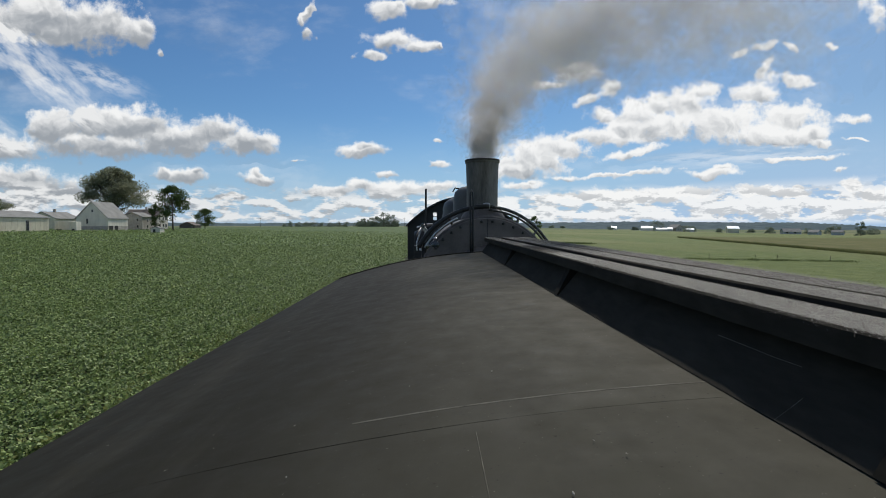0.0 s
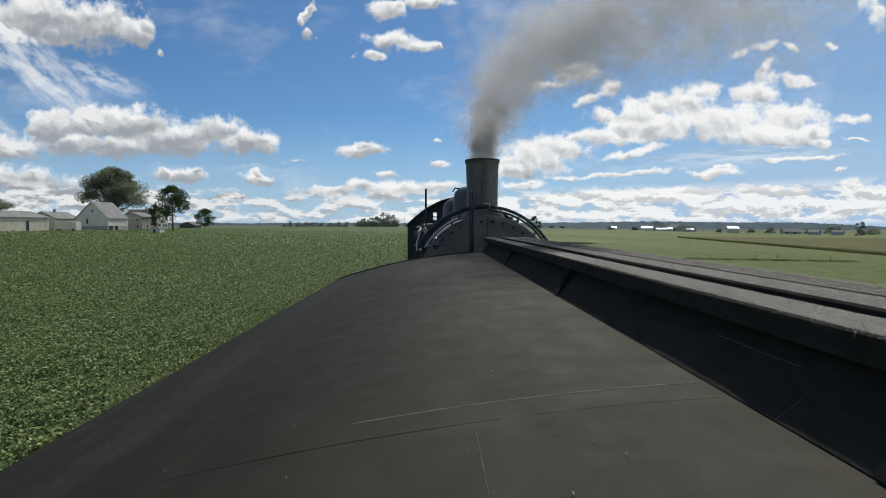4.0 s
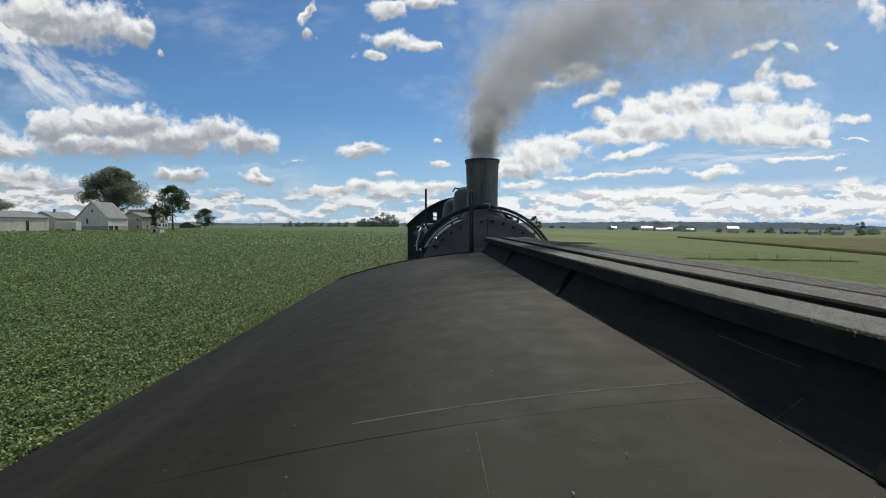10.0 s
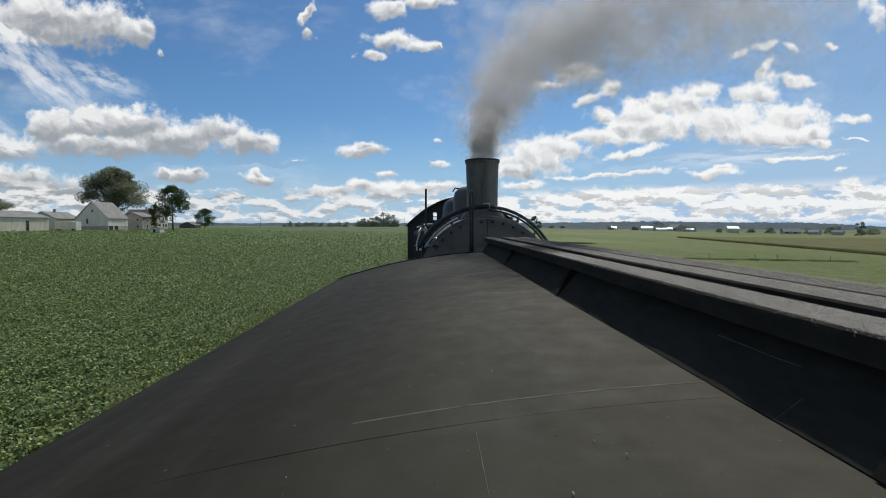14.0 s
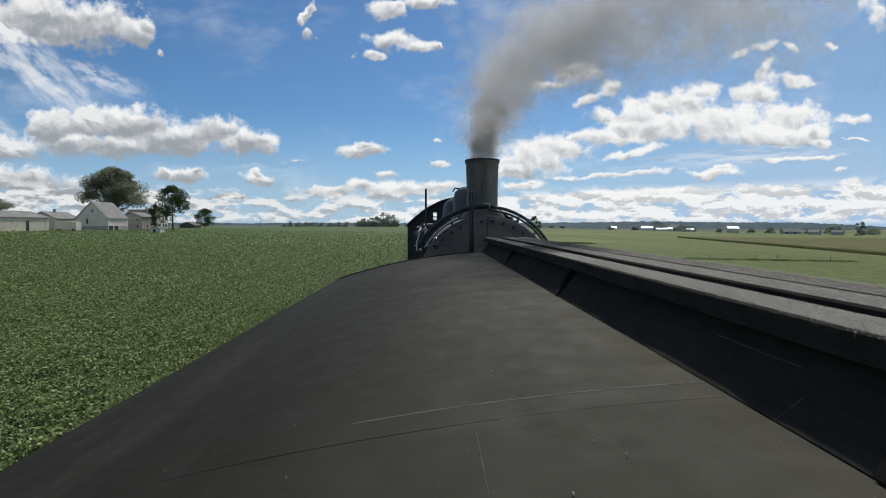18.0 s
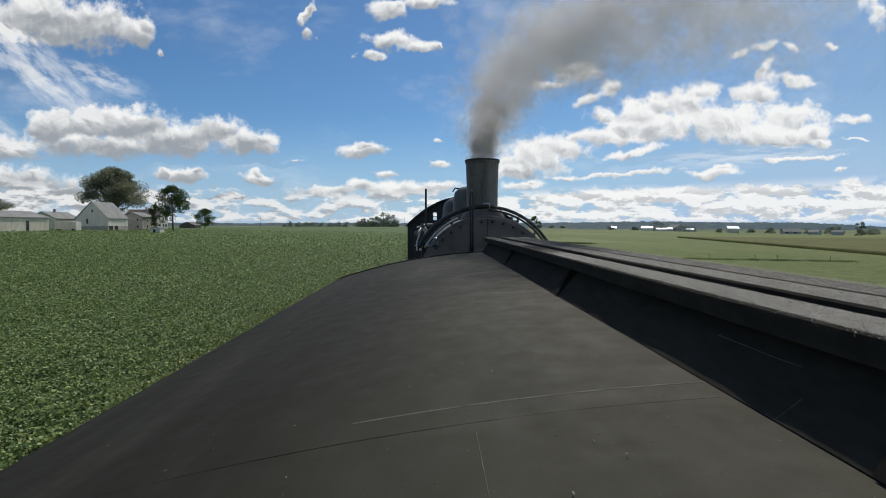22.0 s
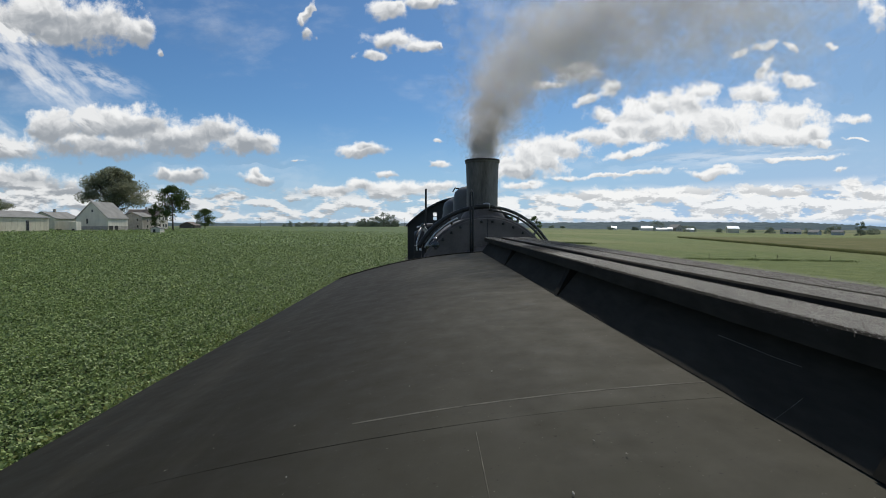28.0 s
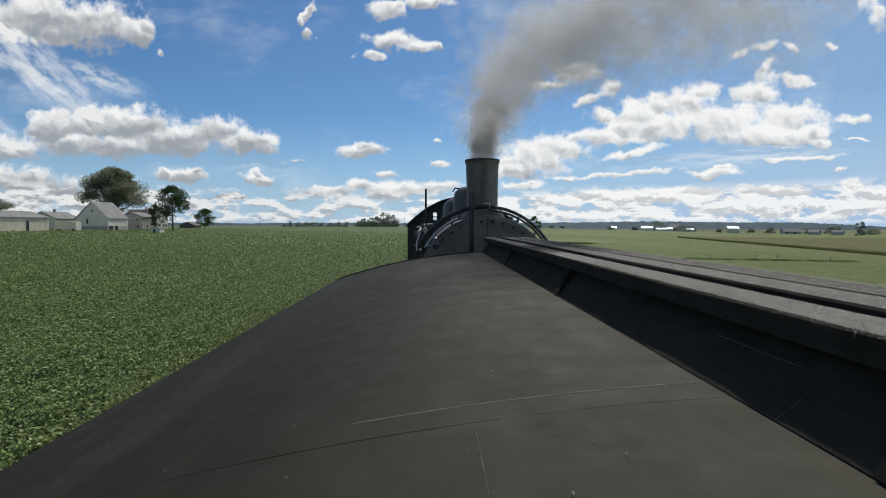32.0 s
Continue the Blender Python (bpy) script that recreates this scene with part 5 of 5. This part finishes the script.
def build_soybeans():
    """Bushy plants along slanting rows, finer towards the track."""
    rng = np.random.default_rng(21)
    turn, gap = radians(24), 0.76
    xs, ys, zs, ss = [], [], [], []
    for d0, d1, apart, leaves, size, spread in ((3, 17, 0.20, 108, 0.090, 0.26), (17, 29, 0.23, 84, 0.104, 0.26), (29, 50, 0.30, 38, 0.138, 0.25), (50, 92, 0.40, 18, 0.190, 0.26), (92, 240, 0.9, 4, 0.33, 0.32)):
        edge, far = (5.9 if d0 < 28 else 3.9), 1.04 * d1
        n = int((d1 - d0) * (far - edge) / (gap * apart))
        # evenly strewn, with no holes in the stand
        k = np.arange(n)
        y = d0 + (d1 - d0) * ((k * 0.7548776662 + rng.random(n) * 0.002) % 1)
        x = -edge - (far - edge) * ((k * 0.5698402910 + rng.random(n) * 0.002) % 1)
        # move each plant on to its row
        across = x * math.cos(turn) - y * math.sin(turn)
        shift = np.round(across / gap) * gap - across + rng.normal(0, 0.05, n)
        x, y = x + shift * math.cos(turn), y - shift * math.sin(turn)
        ok = (x > -1.03 * y - 1.5) & (x < -edge) & (rng.random(n) > (y - 130) / 110)
        x, y = x[ok], y[ok]
        n = len(x)
        line = np.round(across[ok] / gap)
        tall = 0.56 + 0.03 * np.sin(line * 12.9898) + rng.normal(0, 0.055, n) + 0.02 * np.sin(x * 0.5) * np.sin(y * 0.4)
        off = rng.normal(0, spread, (n, leaves, 2))
        # the canopy dips between the rows
        fall = np.clip(((off[:, :, 0] * math.cos(turn) - off[:, :, 1] * math.sin(turn)) / 0.30) ** 2, 0, 1.6)
        xs.append((x[:, None] + off[:, :, 0]).ravel())
        ys.append((y[:, None] + off[:, :, 1]).ravel())
        zs.append((tall[:, None] - 0.19 * fall - 0.32 * rng.random((n, leaves)) ** 1.3).ravel())
        ss.append(size * rng.uniform(0.6, 1.25, n * leaves))
    # thin cover beside and behind the car
    n = 50000
    xs.append(-5.6 - 70 * rng.random(n))
    ys.append(-62 + 63 * rng.random(n))
    zs.append(0.5 + rng.normal(0, 0.07, n))
    ss.append(rng.uniform(0.25, 0.45, n))
    x, y, h, s = np.concatenate(xs), np.concatenate(ys), np.concatenate(zs), np.concatenate(ss)
    blades("soybean_field", x, y, land(x, y) + h, s, SOY, rng, 0.25, "dense green soybean plants in close rows", "crop", 0.72, loose=0.5)


def build_verge():
    rng = np.random.default_rng(22)
    n = 26000
    x = -4.0 - 3.3 * rng.random(n)
    y = -10 + 36 * rng.random(n)
    blades("verge_grass", x, y, land(x, y) + 0.1 + 0.34 * rng.random(n), rng.uniform(0.18, 0.42, n), GRASS, rng, 1.15, "pale tufted grass beside the track", "grass", 0.12)
    # yellowing weeds along the headland
    n = 5000
    x, y = -6.6 - 1.5 * rng.random(n) ** 1.5, 2 + 40 * rng.random(n)
    blades("headland_weeds", x, y, land(x, y) + 0.30 + 0.32 * rng.random(n), rng.uniform(0.07, 0.16, n), WEED, rng, 0.5, "yellow-green weeds along the edge of the field", "weeds", 0.4)
    # rough line of weeds and rank grass in the meadow
    n = 2600
    t = np.sort(rng.random(n))
    t = t + 0.012 * np.sin(t * 90) + 0.02 * np.sin(t * 37)
    x = 33 + 20 * t + rng.normal(0, 0.4, n)
    y = 65 - 4.5 * t + rng.normal(0, 0.5, n)
    blades("meadow_weeds", x, y, land(x, y) + 0.03 + 0.22 * rng.random(n) ** 2, rng.uniform(0.12, 0.3, n), STRAW, rng, 1.0, "dark line of rank weeds across the meadow", "weeds", 0.2)
    n = 6000
    t = rng.random(n)
    x = 20 + 17 * t + rng.normal(0, 0.8, n)
    y = 128 - 12 * t + rng.normal(0, 1.0, n)
    blades("meadow_weeds", x, y, land(x, y) + 0.05 + 0.3 * rng.random(n) ** 2, rng.uniform(0.2, 0.45, n), STRAW, rng, 1.0, "dark line of rank weeds across the meadow", "weeds", 0.25)
    n = 40000
    y = 22 + 110 * rng.random(n) ** 1.3
    x = 6 + (0.95 * y) * rng.random(n)
    blades("meadow_grass", x, y, land(x, y) + 0.02 + 0.05 * rng.random(n), rng.uniform(0.08, 0.20, n), GRASS, rng, 0.9, "pale green mown meadow grass", "grass", 0.16)


def build_posts():
    """Thin fence posts along the weedy line in the meadow, and poles of a line far ahead."""
    rng = random.Random(5)
    for k in range(4):
        x = 36 + 4.6 * k + rng.uniform(-1.2, 1.2)
        y = 72 - 0.22 * x + rng.uniform(-0.3, 0.3)
        ob = thing("fence_post", x, y, float(land(x, y)) - 0.1, "thin weathered wooden fence post in the meadow", "post", group="meadow fence")
        lean = rng.uniform(-0.05, 0.05)
        part("post", tube([(0, 0, 0), (lean * 0.5, 0, 0.45), (lean, 0, 0.85)], 0.035, 7, tip=0.028), TRUNK, ob)
        part("cap", tube([(lean, 0, 0.851), (lean, 0, 0.87)], 0.027, 7, tip=0.01), TRUNK, ob)
    for px, d in ((-437, 520), (-350, 560), (-212, 600), (-60, 560), (-30, 640)):
        x, y = spot(px, d)
        ob = thing("utility_pole", x, y, float(land(x, y)) - 0.2, "distant wooden utility pole with a crossarm", "pole", group="distant poles")
        part("pole", tube([(0, 0, 0), (0, 0, 10.5)], 0.16, 8, tip=0.11), TRUNK, ob)
        part("crossarm", block(-1.2, 1.2, -0.06, 0.06, 9.6, 9.75, 0.01), TRUNK, ob)
        for s in (-1.05, 1.05):
            part("insulator", lathe(((0.02, 9.751), (0.05, 9.78), (0.04, 9.88), (0.01, 9.9)), 8, "z", (s, 0, 0)), PALE_WALL, ob)


def build_grain_strip():
    """A standing crop behind the meadow, its near edge in shade."""
    a, b = np.array((68.0, 62.0)), np.array((96.0, 192.0))
    along = (b - a) / np.linalg.norm(b - a)
    out = np.array((along[1], -along[0]))
    nu, nv = 120, 40
    verts, rng = [], np.random.default_rng(30)
    for i in range(nu + 1):
        for j in range(nv + 1):
            p = a - along * 30 + along * (np.linalg.norm(b - a) + 30) * i / nu + out * (0 if j == 0 else 220 * ((j - 1) / (nv - 1)) ** 1.6)
            z = float(land(*p)) + (-0.1 if j == 0 else 0.50 + 0.12 * rng.random())
            verts.append((p[0], p[1], z))
    k = np.arange(nu)[:, None] * (nv + 1) + np.arange(nv)[None]
    k = k.ravel()
    faces = np.stack((k, k + 1, k + nv + 2, k + nv + 1), -1)
    ob = part_arrays("grain_strip", verts, faces, CROP)
    tagged(ob, "strip of brownish ripening crop behind the meadow", "crop", kind="stuff")
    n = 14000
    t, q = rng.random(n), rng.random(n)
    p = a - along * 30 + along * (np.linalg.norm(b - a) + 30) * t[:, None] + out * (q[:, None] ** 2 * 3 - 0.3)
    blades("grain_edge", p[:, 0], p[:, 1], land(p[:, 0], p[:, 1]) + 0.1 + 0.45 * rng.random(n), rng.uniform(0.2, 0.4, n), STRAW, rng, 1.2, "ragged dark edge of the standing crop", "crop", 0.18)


def build_corn():
    """The corn field that the train has just left behind."""
    rng = np.random.default_rng(41)
    n = 5200
    x = -7.2 - 0.76 * rng.integers(0, 60, n) + rng.normal(0, 0.05, n)
    y = -66 - 44 * rng.random(n)
    base = land(x, y)
    rep = 9
    lx, ly = np.repeat(x, rep) + rng.normal(0, 0.14, n * rep), np.repeat(y, rep) + rng.normal(0, 0.14, n * rep)
    lz = np.repeat(base, rep) + rng.uniform(0.4, 2.2, n * rep)
    blades("corn_field", lx, ly, lz, rng.uniform(0.5, 0.95, n * rep), CORN, rng, 0.75, "tall green and drying corn beside the line", "crop", 0.13)
    tx, ty = np.repeat(x, 3) + rng.normal(0, 0.05, n * 3), np.repeat(y, 3) + rng.normal(0, 0.05, n * 3)
    blades("corn_tassels", tx, ty, np.repeat(base, 3) + rng.uniform(2.25, 2.6, n * 3), rng.uniform(0.25, 0.4, n * 3), TASSEL, rng, 1.3, "dry brown corn tassels", "crop", 0.12)


build_soybeans()
build_verge()
build_grain_strip()
build_corn()
build_posts()
